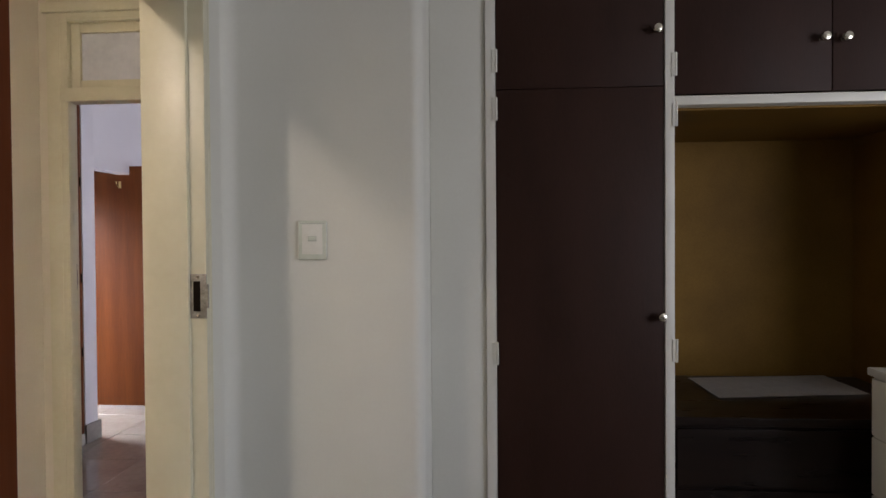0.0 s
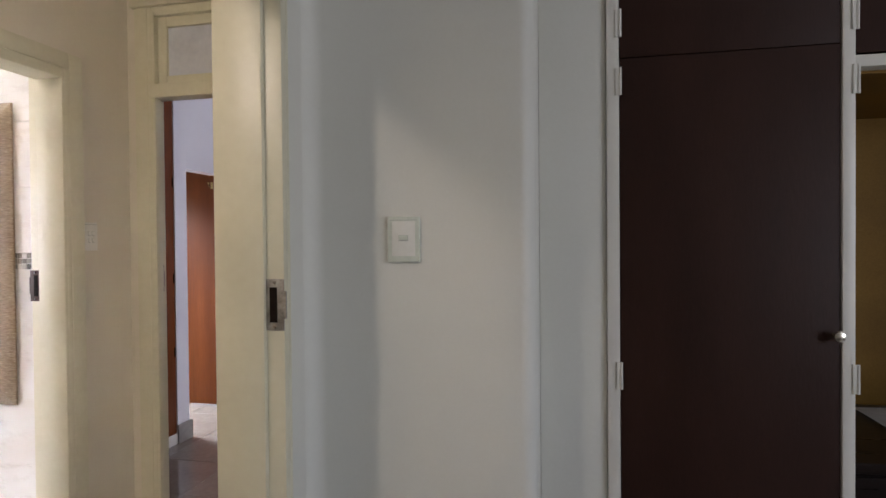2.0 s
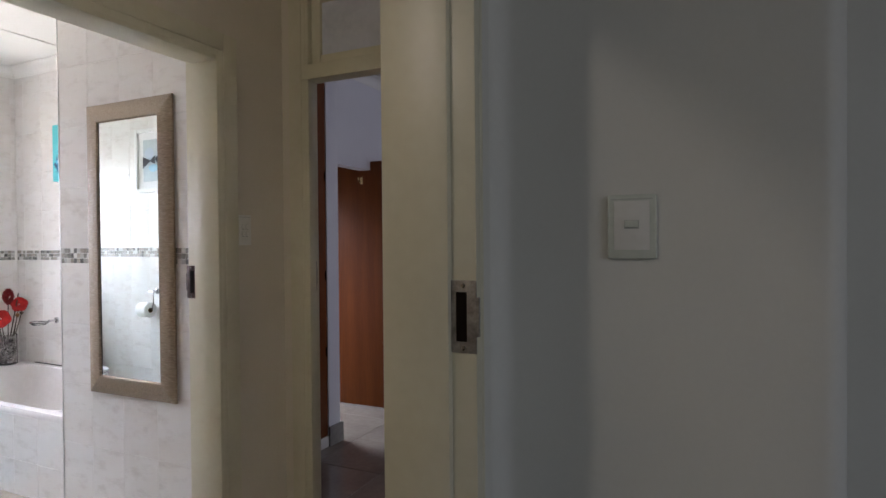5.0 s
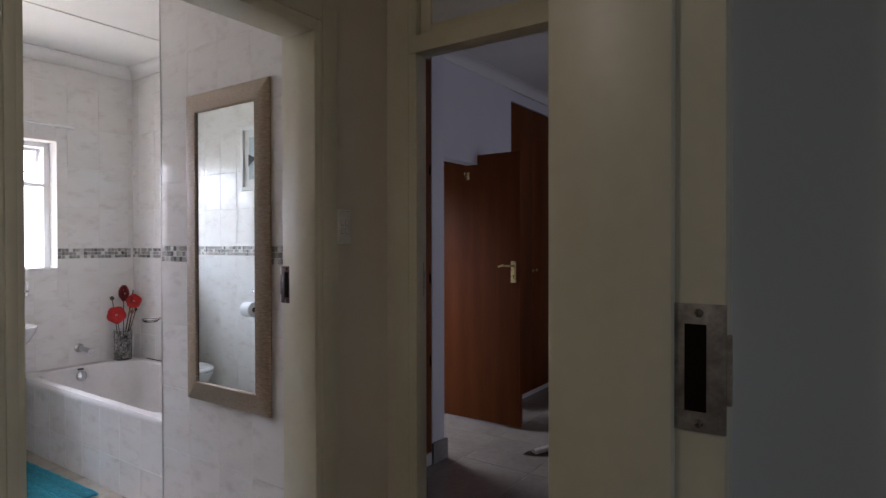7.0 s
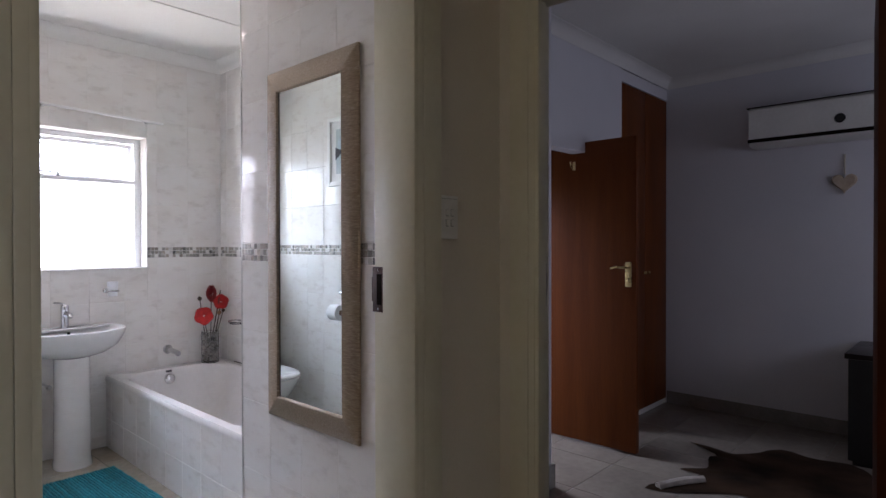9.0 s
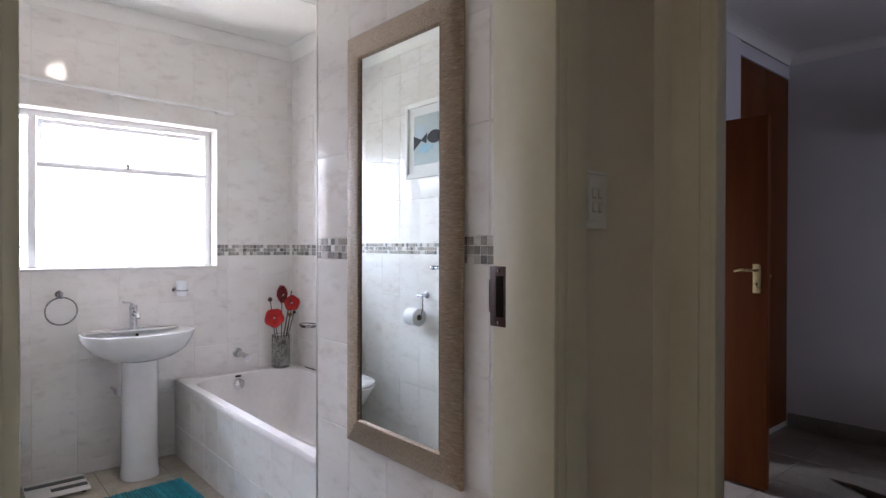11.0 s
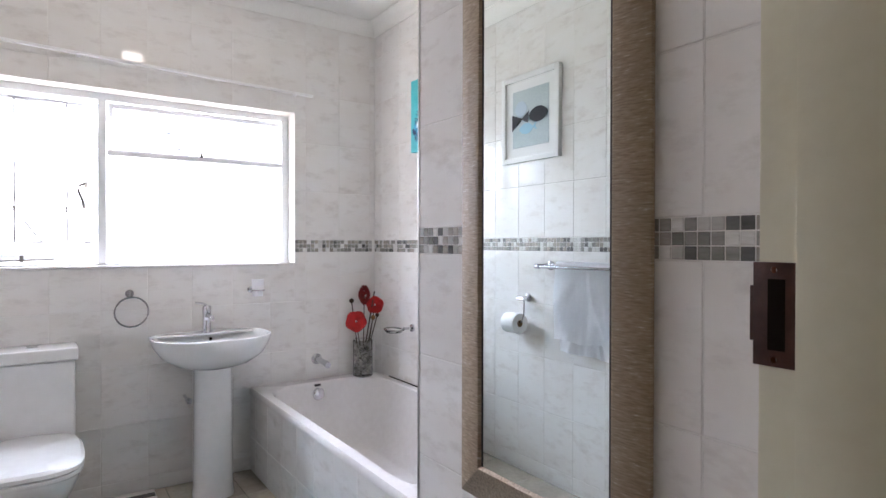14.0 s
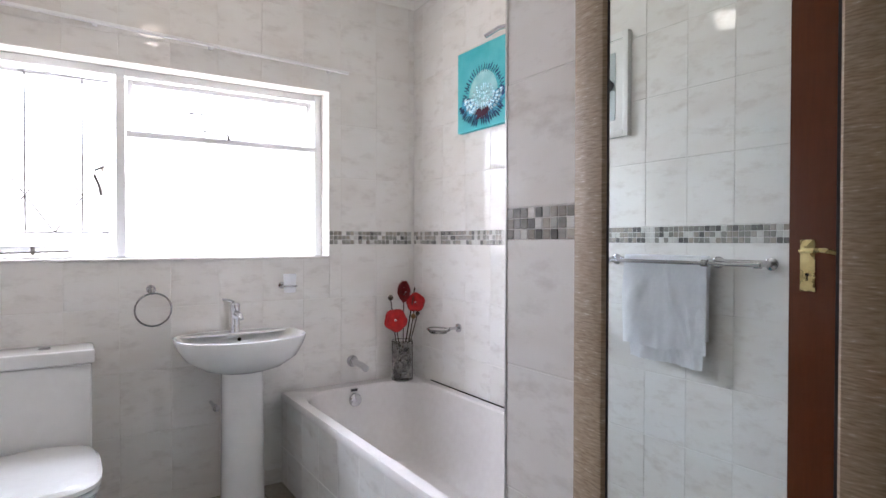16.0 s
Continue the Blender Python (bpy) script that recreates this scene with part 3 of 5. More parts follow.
def bowl_ring(w, xf, z, k=30, xb=-4.60):
    out = []
    for i in range(k):
        a = 2 * math.pi * i / k
        c, q = math.cos(a), math.sin(a)
        xm, half = (xb + xf) / 2, (xf - xb) / 2
        out.append((xm + half * math.copysign(abs(c) ** 0.55, c), TC + w * math.copysign(abs(q) ** (0.45 if c < 0 else 0.66), q), z))
    return out


part("bowl", rings([bowl_ring(0.111, -4.270, 0.0000), bowl_ring(0.111, -4.280, 0.0292), bowl_ring(0.106, -4.300, 0.1362), bowl_ring(0.159, -4.140, 0.2724), bowl_ring(0.189, -4.090, 0.3551), bowl_ring(0.191, -4.085, 0.3746)]), M_CERAMIC, toilet)
part("seat", rings([bowl_ring(0.197, -4.078, 0.3755), bowl_ring(0.201, -4.074, 0.3814), bowl_ring(0.201, -4.074, 0.3911), bowl_ring(0.197, -4.078, 0.3950)]), M_CERAMIC, toilet)
part("lid", rings([bowl_ring(0.197, -4.080, 0.3969), bowl_ring(0.204, -4.074, 0.4027), bowl_ring(0.204, -4.076, 0.4164), bowl_ring(0.191, -4.090, 0.4281), bowl_ring(0.127, -4.160, 0.4320)]), M_CERAMIC, toilet)

# ---- bathroom: window ----
win = thing("window_1", "white steel window with an open top light and lattice bars", "window", kind="structure")
FX = WX - 0.115
wy0, wy1, wz0, wz1 = 1.56, 3.166, 1.161, 2.058
part("window_sill", bx((FX, WX + 0.012, wy0 + 0.004, wy1 - 0.004, wz0, wz0 + 0.012), b=0.003), M_TILE_SET, win)
part("window_frame", bx((FX - 0.03, FX, wy0, wy0 + 0.035, wz0, wz1), (FX - 0.03, FX, wy1 - 0.038, wy1, wz0, wz1), (FX - 0.03, FX, wy0 + 0.035, wy1 - 0.038, wz1 - 0.035, wz1),
                        (FX - 0.03, FX, wy0 + 0.035, wy1 - 0.038, wz0, wz0 + 0.02), b=0.003), M_WINFRAME, win)
part("mullion", bx((FX - 0.032, FX + 0.006, 2.166, 2.204, wz0 + 0.02, wz1 - 0.035), b=0.003), M_WINFRAME, win)
part("transom_bar", bx((FX - 0.030, FX + 0.004, 2.208, wy1 - 0.038, 1.742, 1.768), b=0.003), M_WINFRAME, win)
pane = part("pane", bx((FX - 0.018, FX - 0.013, 2.208, wy1 - 0.038, wz0 + 0.02, 1.742)), M_FROST, win, "frosted glass pane")
pane.visible_shadow = False
hop = pose(FX - 0.03, 0, wz1 - 0.04, 0, 24, 0)
sash = part("top_light", moved(bx((-0.012, 0.012, 2.215, 2.24, -0.27, 0), (-0.012, 0.012, wy1 - 0.07, wy1 - 0.045, -0.27, 0), (-0.012, 0.012, 2.24, wy1 - 0.07, -0.025, 0), (-0.012, 0.012, 2.24, wy1 - 0.07, -0.27, -0.245), b=0.003), hop), M_WINFRAME, win, "top light hinged outwards")
pane = part("pane", moved(bx((-0.003, 0.003, 2.24, wy1 - 0.07, -0.245, -0.025)), hop), M_GLASS, sash)
pane.visible_shadow = False
part("stay", merge(tube([(FX + 0.012, 2.545, 1.800), (FX + 0.03, 2.56, 1.790), (FX + 0.03, 2.66, 1.785), (FX + 0.01, 2.69, 1.812)], 0.005, 8), bx((FX, FX + 0.016, 2.660, 2.674, 1.764, 1.790), b=0.003)), M_STEEL, sash)
cas = pose(FX - 0.02, 1.60, 0, 0, 0, 14)
casement = part("casement", moved(bx((-0.012, 0.012, 0, 0.03, 1.20, 2.02), (-0.012, 0.012, 0.53, 0.56, 1.20, 2.02), (-0.012, 0.012, 0.03, 0.53, 1.99, 2.02), (-0.012, 0.012, 0.03, 0.53, 1.20, 1.23), b=0.003), cas), M_WINFRAME, win, "casement pushed open outwards")
pane = part("pane", moved(bx((-0.003, 0.003, 0.03, 0.53, 1.23, 1.99)), cas), M_GLASS, casement)
pane.visible_shadow = False
part("handle", tube([(FX + 0.01, 2.112, 1.572), (FX + 0.035, 2.112, 1.588), (FX + 0.04, 2.082, 1.572), (FX + 0.038, 2.080, 1.545), (FX + 0.036, 2.098, 1.50), (FX + 0.032, 2.104, 1.458)], 0.007, 8), M_STEEL, win)
part("peg_stay", merge(tube([(FX + 0.02, 1.66, 1.196), (FX + 0.02, 1.98, 1.205)], 0.005, 8), bx((FX + 0.008, FX + 0.032, 1.84, 1.856, 1.188, 1.226), b=0.003)), M_STEEL, win)
BXX = FX - 0.06
bars = [[(BXX, 1.60, z), (BXX, 2.16, z)] for z in (1.29, 2.00)] + [[(BXX, y, 1.29), (BXX, y, 2.00)] for y in (1.60, 1.818, 2.035)]
for y in (1.709, 1.9265):
    bars += [[(BXX, y, 1.29), (BXX, y + 0.1085, 1.455), (BXX, y, 1.62), (BXX, y - 0.1085, 1.455), (BXX, y, 1.29)]]
for p in bars:
    part("bar", tube(p, 0.0046, 6), M_BAR, win)
for k in range(4):
    part("bar", tube([(BXX - 0.02, 2.22 + 0.02 * k, 1.80 + 0.062 * k), (BXX - 0.02, 3.10, 1.785 + 0.062 * ((k * 2 + 1) % 4))], 0.0035, 6), M_BAR, win)
rail = thing("curtain_track", "clear plastic curtain track above the window", "curtain rail")
tilt = pose(0, 3.26, 2.160, -1.9)
part("track", moved(bx((WX + 0.036, WX + 0.058, -1.76, 0, -0.007, 0.007), b=0.003), tilt), M_TRACK, rail)
for y in (1.6, 2.08, 2.56, 3.16):
    part("bracket", bx((WX + 0.001, WX + 0.036, y - 0.010, y + 0.010, 2.152 + (3.26 - y) * 0.0332, 2.172 + (3.26 - y) * 0.0332), b=0.003), M_TRACK, rail)

# ---- bathroom: framed mirror ----
mx0, mx1, mz0, mz1, my = -2.655, -2.090, 0.655, 1.992, MY - 0.004
mirror = thing("framed_mirror", "tall mirror in a ribbed champagne-silver frame hung on tiles", "mirror")
fw, dep = 0.085, 0.020


def mould(p0, p1, q0, q1):
    """A mitred length of moulding: outer line p0-p1, inner line q0-q1, gently rounded."""
    prof = ((0, 0.0), (0, 0.52), (0.05, 0.62), (0.45, 0.86), (0.84, 1.0), (0.93, 0.96), (1.0, 0.62), (1.0, 0.0))
    secs = []
    for p, q in ((p0, q0), (p1, q1)):
        secs.append([(p[0] + (q[0] - p[0]) * s, my - dep * d, p[1] + (q[1] - p[1]) * s) for s, d in prof])
    return rings(secs)


O = [(mx0, mz0), (mx1, mz0), (mx1, mz1), (mx0, mz1)]
I = [(mx0 + fw, mz0 + fw), (mx1 - fw, mz0 + fw), (mx1 - fw, mz1 - fw), (mx0 + fw, mz1 - fw)]
for i in range(4):
    j = (i + 1) % 4
    part("frame_side", mould(O[i], O[j], I[i], I[j]), M_MFRAME if i % 2 else M_MFRAME2, mirror)
part("glass", bx((mx0 + fw - 0.004, mx1 - fw + 0.004, my - 0.0115, my - 0.006, mz0 + fw - 0.004, mz1 - fw + 0.004)), M_MIRROR, mirror, "clear mirror glass", smooth=False)
part("inner_lip", merge(*[bx(b) for b in ((mx0 + fw - 0.001, mx0 + fw + 0.004, my - 0.0127, my - 0.0117, mz0 + fw, mz1 - fw), (mx1 - fw - 0.004, mx1 - fw + 0.001, my - 0.0127, my - 0.0117, mz0 + fw, mz1 - fw))]), M_BLACK, mirror)


# ---- doors ----
def lever_set(parent, x, z, y, d, toward):
    """Backplate, lever and keyhole on a leaf in a plane of constant y; d: which way the face looks."""
    plate = part("handle_plate", bx((x - 0.021, x + 0.021, min(y, y + d * 0.004), max(y, y + d * 0.004), z - 0.10, z + 0.055), b=0.0015), M_BRASS, parent, "brass lever handle")
    part("lever", tube([(x, y + d * 0.003, z + 0.022), (x, y + d * 0.040, z + 0.022), (x + toward * 0.02, y + d * 0.048, z + 0.022), (x + toward * 0.065, y + d * 0.046, z + 0.024), (x + toward * 0.10, y + d * 0.044, z + 0.015)], 0.0075, 10), M_BRASS, plate)
    part("keyhole", merge(lathe(((0.0, 0.001), (0.005, 0.001), (0.005, 0)), 10, pose(x, y + d * 0.0042, z - 0.050, -90 * d), cap0=False), bx((x - 0.0022, x + 0.0022, y + d * 0.0046 - 0.0004, y + d * 0.0046 + 0.0004, z - 0.068, z - 0.05))), M_DARK, plate)


def leaf(name, label, x0, x1, y0, y1, material, top=2.0):
    ob = thing(name, label, "door")
    part("panel", bx((x0, x1, y0, y1, 0.012, top), b=0.002), material, ob)
    return ob


door_b = leaf("bathroom_door", "red-brown wooden door standing open in the bathroom", -2.745, -1.900, 1.772, 1.812, M_WOOD_B)
lever_set(door_b, -2.690, 1.205, 1.812, 1, 1)
for z in (0.3, 1.75):
    part("hinge", lathe(((0.007, 0), (0.007, 0.09)), 10, pose(-1.892, 1.815, z)), M_STEEL, door_b)
door_g = leaf("passage_door", "red-brown wooden door with hooks standing open in a passage", -2.97, -2.165, 5.085, 5.125, M_WOOD)
lever_set(door_g, -2.215, 1.155, 5.085, -1, -1)
part("coat_hook", merge(tube([(-2.60, 5.083, 1.84), (-2.60, 5.05, 1.835), (-2.595, 5.03, 1.85), (-2.595, 5.025, 1.87)], 0.005, 8), bx((-2.61, -2.59, 5.078, 5.084, 1.82, 1.875), b=0.002)), M_BRASS, door_g)
# guest room door, swung into its room
door_c = thing("guest_room_door", "dark red-brown wooden door swung into the guest room", "door")
bm = moved(bx((0, 0.04, 0, 0.80, 0.012, 2.0), b=0.002), pose(-0.735, 3.092, 0, 0, 0, 7))
part("panel", bm, M_WOOD_B, door_c)
part("hinge", lathe(((0.007, 0), (0.007, 0.09)), 10, pose(-0.70, 3.10, 1.7)), M_STEEL, door_c)
# bedroom door, folded back
door_a = thing("bedroom_door", "dark brown wooden door folded back into the bedroom", "door")
part("panel", bx((-0.065, -0.025, 0.12, 0.93, 0.012, 2.0), b=0.002), M_WOOD_B, door_a)
part("hinge", bx((-0.330, -0.065, 0.935, 0.945, 0.3, 0.4), (-0.330, -0.065, 0.935, 0.945, 1.6, 1.7)), M_STEEL, door_a)

# transom light over the guest room doorway
tr = thing("transom_light", "cream framed transom light with milky glass", "window", kind="structure")
part("rail", bx((D0 - 0.012, D1 + 0.012, DY - 0.020, DY + 0.058, 2.022, 2.084), b=0.004), M_FRAME, tr)
part("sash", bx((D0 + 0.016, D0 + 0.060, DY + 0.012, DY + 0.045, 2.084, 2.395), (D1 - 0.060, D1 - 0.016, DY + 0.012, DY + 0.045, 2.084, 2.395), (D0 + 0.060, D1 - 0.060, DY + 0.012, DY + 0.045, 2.345, 2.395), (D0 + 0.060, D1 - 0.060, DY + 0.012, DY + 0.045, 2.084, 2.125), b=0.004), M_FRAME, tr)
part("pane", bx((D0 + 0.060, D1 - 0.060, DY + 0.026, DY + 0.032, 2.125, 2.345)), M_TRANSOM, tr, "milky glass pane")
structure("trim_transom_casing", bx((D0 - 0.10, D1 + 0.10, DY - 0.030, DY - 0.001, 2.43, 2.475), b=0.005), M_FRAME, "cream ledge over the transom")


def strike(name, label, m, w=0.038, h=0.125, material=M_STEEL):
    """A steel strike plate with a near-black patch for its hollow latch slot; local x across, z up, facing -y."""
    ob = thing(name, label, "strike plate", "door strike plates")
    part("plate", moved(bx((-w / 2, w / 2, -0.0025, 0, -h / 2, h / 2), (w / 2, w / 2 + 0.004, -0.0025, 0.004, -h * 0.27, h * 0.27), b=0.001), m), material, ob)
    # no hollow is cut; this dark plate paints the slot's inner shade
    part("slot", moved(bx((-w * 0.26, w * 0.14, -0.0034, -0.0026, -h * 0.34, h * 0.34)), m), M_DARK, ob)
    for z in (-0.43, 0.43):
        part("screw", moved(lathe(((0.004, 0), (0.004, 0.001), (0.002, 0.0014)), 10, pose(0, -0.0025, z * h, 90)), m), M_CHROME, ob)
    return ob


strike("strike_plate", "worn steel strike plate on the bedroom door frame", pose(-0.340, A1 - 0.0035, 1.226), w=0.046, h=0.116, material=M_PLATE)
strike("strike_plate", "dark reddish strike plate on the bathroom door frame", pose(-1.797, B1 - 0.0035, 1.200, 0, 180, 0), w=0.050, material=M_RUST)
strike("strike_plate", "steel strike plate on the guest room door frame", pose(D0 + 0.0035, DY + 0.030, 1.205, 0, 0, 90), w=0.030, material=M_PLATE)

# ---- bedroom: cupboards ----
fy = CY
cup = thing("built_in_wardrobe", "dark brown built-in wardrobe with white posts and metal knobs", "wardrobe")
part("filler_panel", bx((0.2245, 0.412, fy, fy + 0.03, 0, H), b=0.004), M_PLASTER, cup, "plastered filler panel")
part("post", bx((0.413, 0.447, fy - 0.012, fy + 0.03, 0, H), b=0.004), M_TRIM, cup)
part("post", bx((1.003, 1.034, fy - 0.012, fy + 0.70, 0, H), b=0.004), M_TRIM, cup)
part("post", bx((2.03, 2.06, fy - 0.012, fy + 0.70, 0, H), b=0.004), M_TRIM, cup)
part("shelf", bx((1.034, 2.03, fy - 0.010, fy + 0.70, 1.806, 1.837), b=0.004), M_TRIM, cup)
part("shelf_lining", bx((1.034, 2.03, fy + 0.035, fy + 0.70, 1.798, 1.8055)), M_BOARD, cup)
part("back_panel", bx((1.034, 2.03, fy + 0.70, fy + 0.715, 0, 1.817)), M_BOARD, cup)
part("side_panel", bx((1.0345, 1.040, fy + 0.035, fy + 0.70, 0, 1.809)), M_BOARD, cup)
part("side_panel", bx((2.024, 2.0295, fy + 0.035, fy + 0.70, 0, 1.809)), M_BOARD, cup)


def knob(parent, x, z):
    part("knob", lathe(((0.010, 0), (0.007, 0.006), (0.007, 0.012), (0.014, 0.018), (0.016, 0.024), (0.013, 0.031), (0.005, 0.034)), 20, pose(x, fy - 0.006, z, 90)), M_KNOB, parent, "round satin metal knob")


def hinges(parent, x, zs):
    for z in zs:
        part("hinge", merge(bx((x - 0.010, x + 0.002, fy - 0.016, fy - 0.0125, z - 0.038, z + 0.038), b=0.001), lathe(((0.004, 0), (0.004, 0.076)), 8, pose(x + 0.003, fy - 0.015, z - 0.038))), M_TRIM, parent)


for x0, x1, z0, z1, kx, kz, hx, hz in ((0.449, 1.001, 0.06, 1.8705, 0.988, 1.110, 0.447, (0.985, 1.806, 0.3)), (0.449, 1.001, 1.8725, 2.55, 0.975, 2.054, 0.447, (1.967,)),
                                       (1.036, 1.531, 1.843, 2.55, 1.500, 2.012, 1.034, (1.94,)), (1.534, 2.028, 1.843, 2.55, 1.567, 2.010, None, ())):
    d = part("cupboard_door", bx((x0, x1, fy - 0.006, fy + 0.014, z0, z1), b=0.002), M_WARD, cup)
    knob(d, kx, kz)
    if hx:
        hinges(d, hx, hz)
hinges(cup, 1.036, (0.998, 1.775))
part("plinth", bx((0.449, 1.001, fy + 0.02, fy + 0.05, 0, 0.058)), M_WARD, cup)

dresser = thing("dresser", "glossy black-brown dresser standing inside the open wardrobe bay", "chest of drawers")
part("top", bx((1.045, 2.02, 2.46, 3.09, 0.728, 0.758), b=0.006, seg=3), M_DRESSER, dresser)
part("body", bx((1.055, 2.01, 2.485, 3.08, 0.0, 0.728)), M_DRESSER, dresser)
for z0, z1 in ((0.52, 0.715), (0.30, 0.505), (0.08, 0.285)):
    part("drawer", bx((1.065, 2.0, 2.472, 2.484, z0, z1), b=0.004), M_DRESSER, dresser)
mat_bm = bmesh.new()
cs = [(1.290, 2.690), (1.882, 2.765), (1.885, 3.080), (1.284, 3.015)]
g = [[None] * 9 for _ in range(9)]
for i in range(9):
    for j in range(9):
        u, v = i / 8, j / 8
        x = (cs[0][0] * (1 - u) + cs[1][0] * u) * (1 - v) + (cs[3][0] * (1 - u) + cs[2][0] * u) * v
        y = (cs[0][1] * (1 - u) + cs[1][1] * u) * (1 - v) + (cs[3][1] * (1 - u) + cs[2][1] * u) * v
        g[i][j] = mat_bm.verts.new((x, y, 0.7655 + 0.002 * noise.noise((x * 7, y * 7, 0))))
for i in range(8):
    for j in range(8):
        mat_bm.faces.new((g[i][j], g[i + 1][j], g[i + 1][j + 1], g[i][j + 1]))
bmesh.ops.solidify(mat_bm, geom=mat_bm.faces[:], thickness=0.006)
solid("place_mat", mat_bm, M_MAT, "white woven runner lying on the dark dresser", "runner")
chest = thing("white_drawer_unit", "small white painted drawer unit beside the dark dresser", "chest of drawers")
part("body", bx((1.657, 2.00, 2.06, 2.39, 0.02, 0.922)), M_TRIM, chest)
part("top", bx((1.642, 2.015, 2.045, 2.402, 0.922, 0.948), b=0.005), M_TRIM, chest)
for k in range(4):
    part("drawer", bx((1.647, 1.656, 2.064, 2.386, 0.165 + 0.189 * k, 0.348 + 0.189 * k), b=0.003), M_TRIM, chest)


def switch(name, label, m, quad=False, w=0.074, h=0.116):
    """A wall plate facing -y: a raised inset and rockers with dark gaps round them."""
    shell_material = M_PLASTIC if quad else M_SWITCH
    ob = thing(name, label, "light switch", "switch plates")
    part("plate", moved(bx((-w / 2, w / 2, -0.010, 0, -h / 2, h / 2), b=0.004, seg=3), m), shell_material, ob)
    part("inset", moved(bx((-w * 0.36, w * 0.36, -0.0115, -0.0101, -h * 0.36, h * 0.40), b=0.0006), m), M_PLASTIC, ob)
    part("cover_line", moved(bx((-w * 0.42, w * 0.42, -0.0108, -0.0101, h * 0.42, h * 0.435)), m), M_GAP, ob)
    for x, z in (((-0.010, 0.012), (0.010, 0.012), (-0.010, -0.016), (0.010, -0.016)) if quad else ((0, 0.004),)):
        rw, rh = (0.005, 0.009) if quad else (0.012, 0.007)
        part("rocker_gap", moved(bx((x - rw - 0.001, x + rw + 0.001, -0.0121, -0.0116, z - rh - 0.001, z + rh + 0.001)), m), M_GAP, ob)
        part("rocker", moved(bx((x - rw, x + rw, -0.0155, -0.0122, z - rh + 0.002, z + rh), b=0.001), m), shell_material, ob)
    return ob


switch("light_switch", "pale plastic light switch on the plastered wall", pose(-0.118, BY, 1.371), w=0.088, h=0.120)
switch("light_switch", "pale plastic switch plate beside the bathroom doorway", pose(HX, 2.784, 1.398, 0, 0, 90), True, w=0.074, h=0.118)


# ---- guest room ----
tall = thing("tall_cupboard", "tall red-brown wooden cupboard built to the ceiling", "cupboard")
part("carcass", bx((-2.95, -2.545, 5.62, 6.445, 0.0, 2.51)), M_WOOD, tall)
for y0, y1 in ((5.622, 6.03), (6.034, 6.443)):
    d = part("cupboard_door", bx((-2.545, -2.525, y0, y1, 0.042, 2.505), b=0.002), M_WOOD, tall)
    part("knob", lathe(((0.008, 0), (0.008, 0.01), (0.014, 0.018), (0.008, 0.026)), 14, pose(-2.525, 6.00 if y0 < 6 else 6.065, 1.1, 0, 90, 0)), M_BRASS, d)
part("plinth", bx((-2.545, -2.528, 5.62, 6.445, 0.002, 0.040)), M_TRIM, tall)
part("cornice_board", bx((-2.95, -2.52, 5.617, 6.45, 2.512, H - 0.08)), M_GUEST, tall)
low = thing("side_cupboard", "red-brown wooden cupboard with a white plinth", "cupboard")
part("carcass", bx((-2.415, -2.325, 3.905, 4.198, 0.0, 2.45)), M_WOOD, low)
part("carcass", bx((-2.415, -2.325, 3.18, 3.90, 0.0, 2.45)), M_WOOD, low)
for y0, y1 in ((3.185, 3.69), (3.694, 4.195)):
    d = part("cupboard_door", bx((-2.325, -2.305, y0, y1, 0.075, 2.44), b=0.002), M_WOOD, low)
    for z in (0.6, 1.1, 1.75):
        part("hinge", lathe(((0.006, 0), (0.006, 0.06)), 8, pose(-2.303, y1 - 0.01, z)), M_DARK, d)
part("plinth", bx((-2.325, -2.300, 3.18, 4.198, 0.002, 0.073)), M_TRIM, low)
for b in ((-2.299, -2.285, 4.195, 4.345, 0.001, 0.13), (-2.62, -2.285, 4.331, 4.345, 0.001, 0.13), (-2.515, 1.04, 6.434, 6.449, 0.001, 0.10)):
    structure("baseboard", bx(b, b=0.003), M_SKIRT, "grey tiled skirting")

ac = thing("air_conditioner", "white wall-mounted split air conditioner", "air conditioner")
prof = [(6.449, 2.028), (6.300, 2.028), (6.265, 2.050), (6.252, 2.120), (6.255, 2.290), (6.275, 2.310), (6.449, 2.310)]
part("casing", rings([[(x, y, z) for y, z in prof] for x in (-1.843, -1.055)]), M_PLASTIC, ac)
part("air_outlet", bx((-1.85, -1.10, 6.252, 6.278, 2.058, 2.082)), M_DARK, ac)
part("top_grille", bx((-1.86, -1.09, 6.258, 6.440, 2.310, 2.314)), M_DARK, ac)
part("badge", lathe(((0.0, 0.004), (0.030, 0.004), (0.032, 0)), 24, pose(-1.285, 6.253, 2.160, 90), cap0=False), M_BLACK, ac, "round dark badge")

heart = thing("heart_ornament", "pale wooden heart hanging from a cord on the wall", "ornament")
k = 40
pts = []
for i in range(k):
    a = 2 * math.pi * i / k
    pts.append((0.0052 * 16 * math.sin(a) ** 3 * 0.9, 0.0046 * (13 * math.cos(a) - 5 * math.cos(2 * a) - 2 * math.cos(3 * a) - math.cos(4 * a))))
part("heart", rings([[(-1.285 + x * s, y, 1.746 + z * s) for x, z in pts] for s, y in ((0.85, 6.449), (1.0, 6.440), (1.0, 6.425), (0.85, 6.416))]), M_HEART, heart)
part("cord", tube([(-1.285, 6.435, 1.80), (-1.285, 6.440, 1.87), (-1.285, 6.443, 1.94)], 0.006, 8), M_CORD, heart)
tvb = thing("black_cabinet", "black low cabinet against the far wall", "cabinet")
part("body", bx((-1.17, -0.40, 5.800, 6.400, 0.03, 0.635)), M_BLACK, tvb)
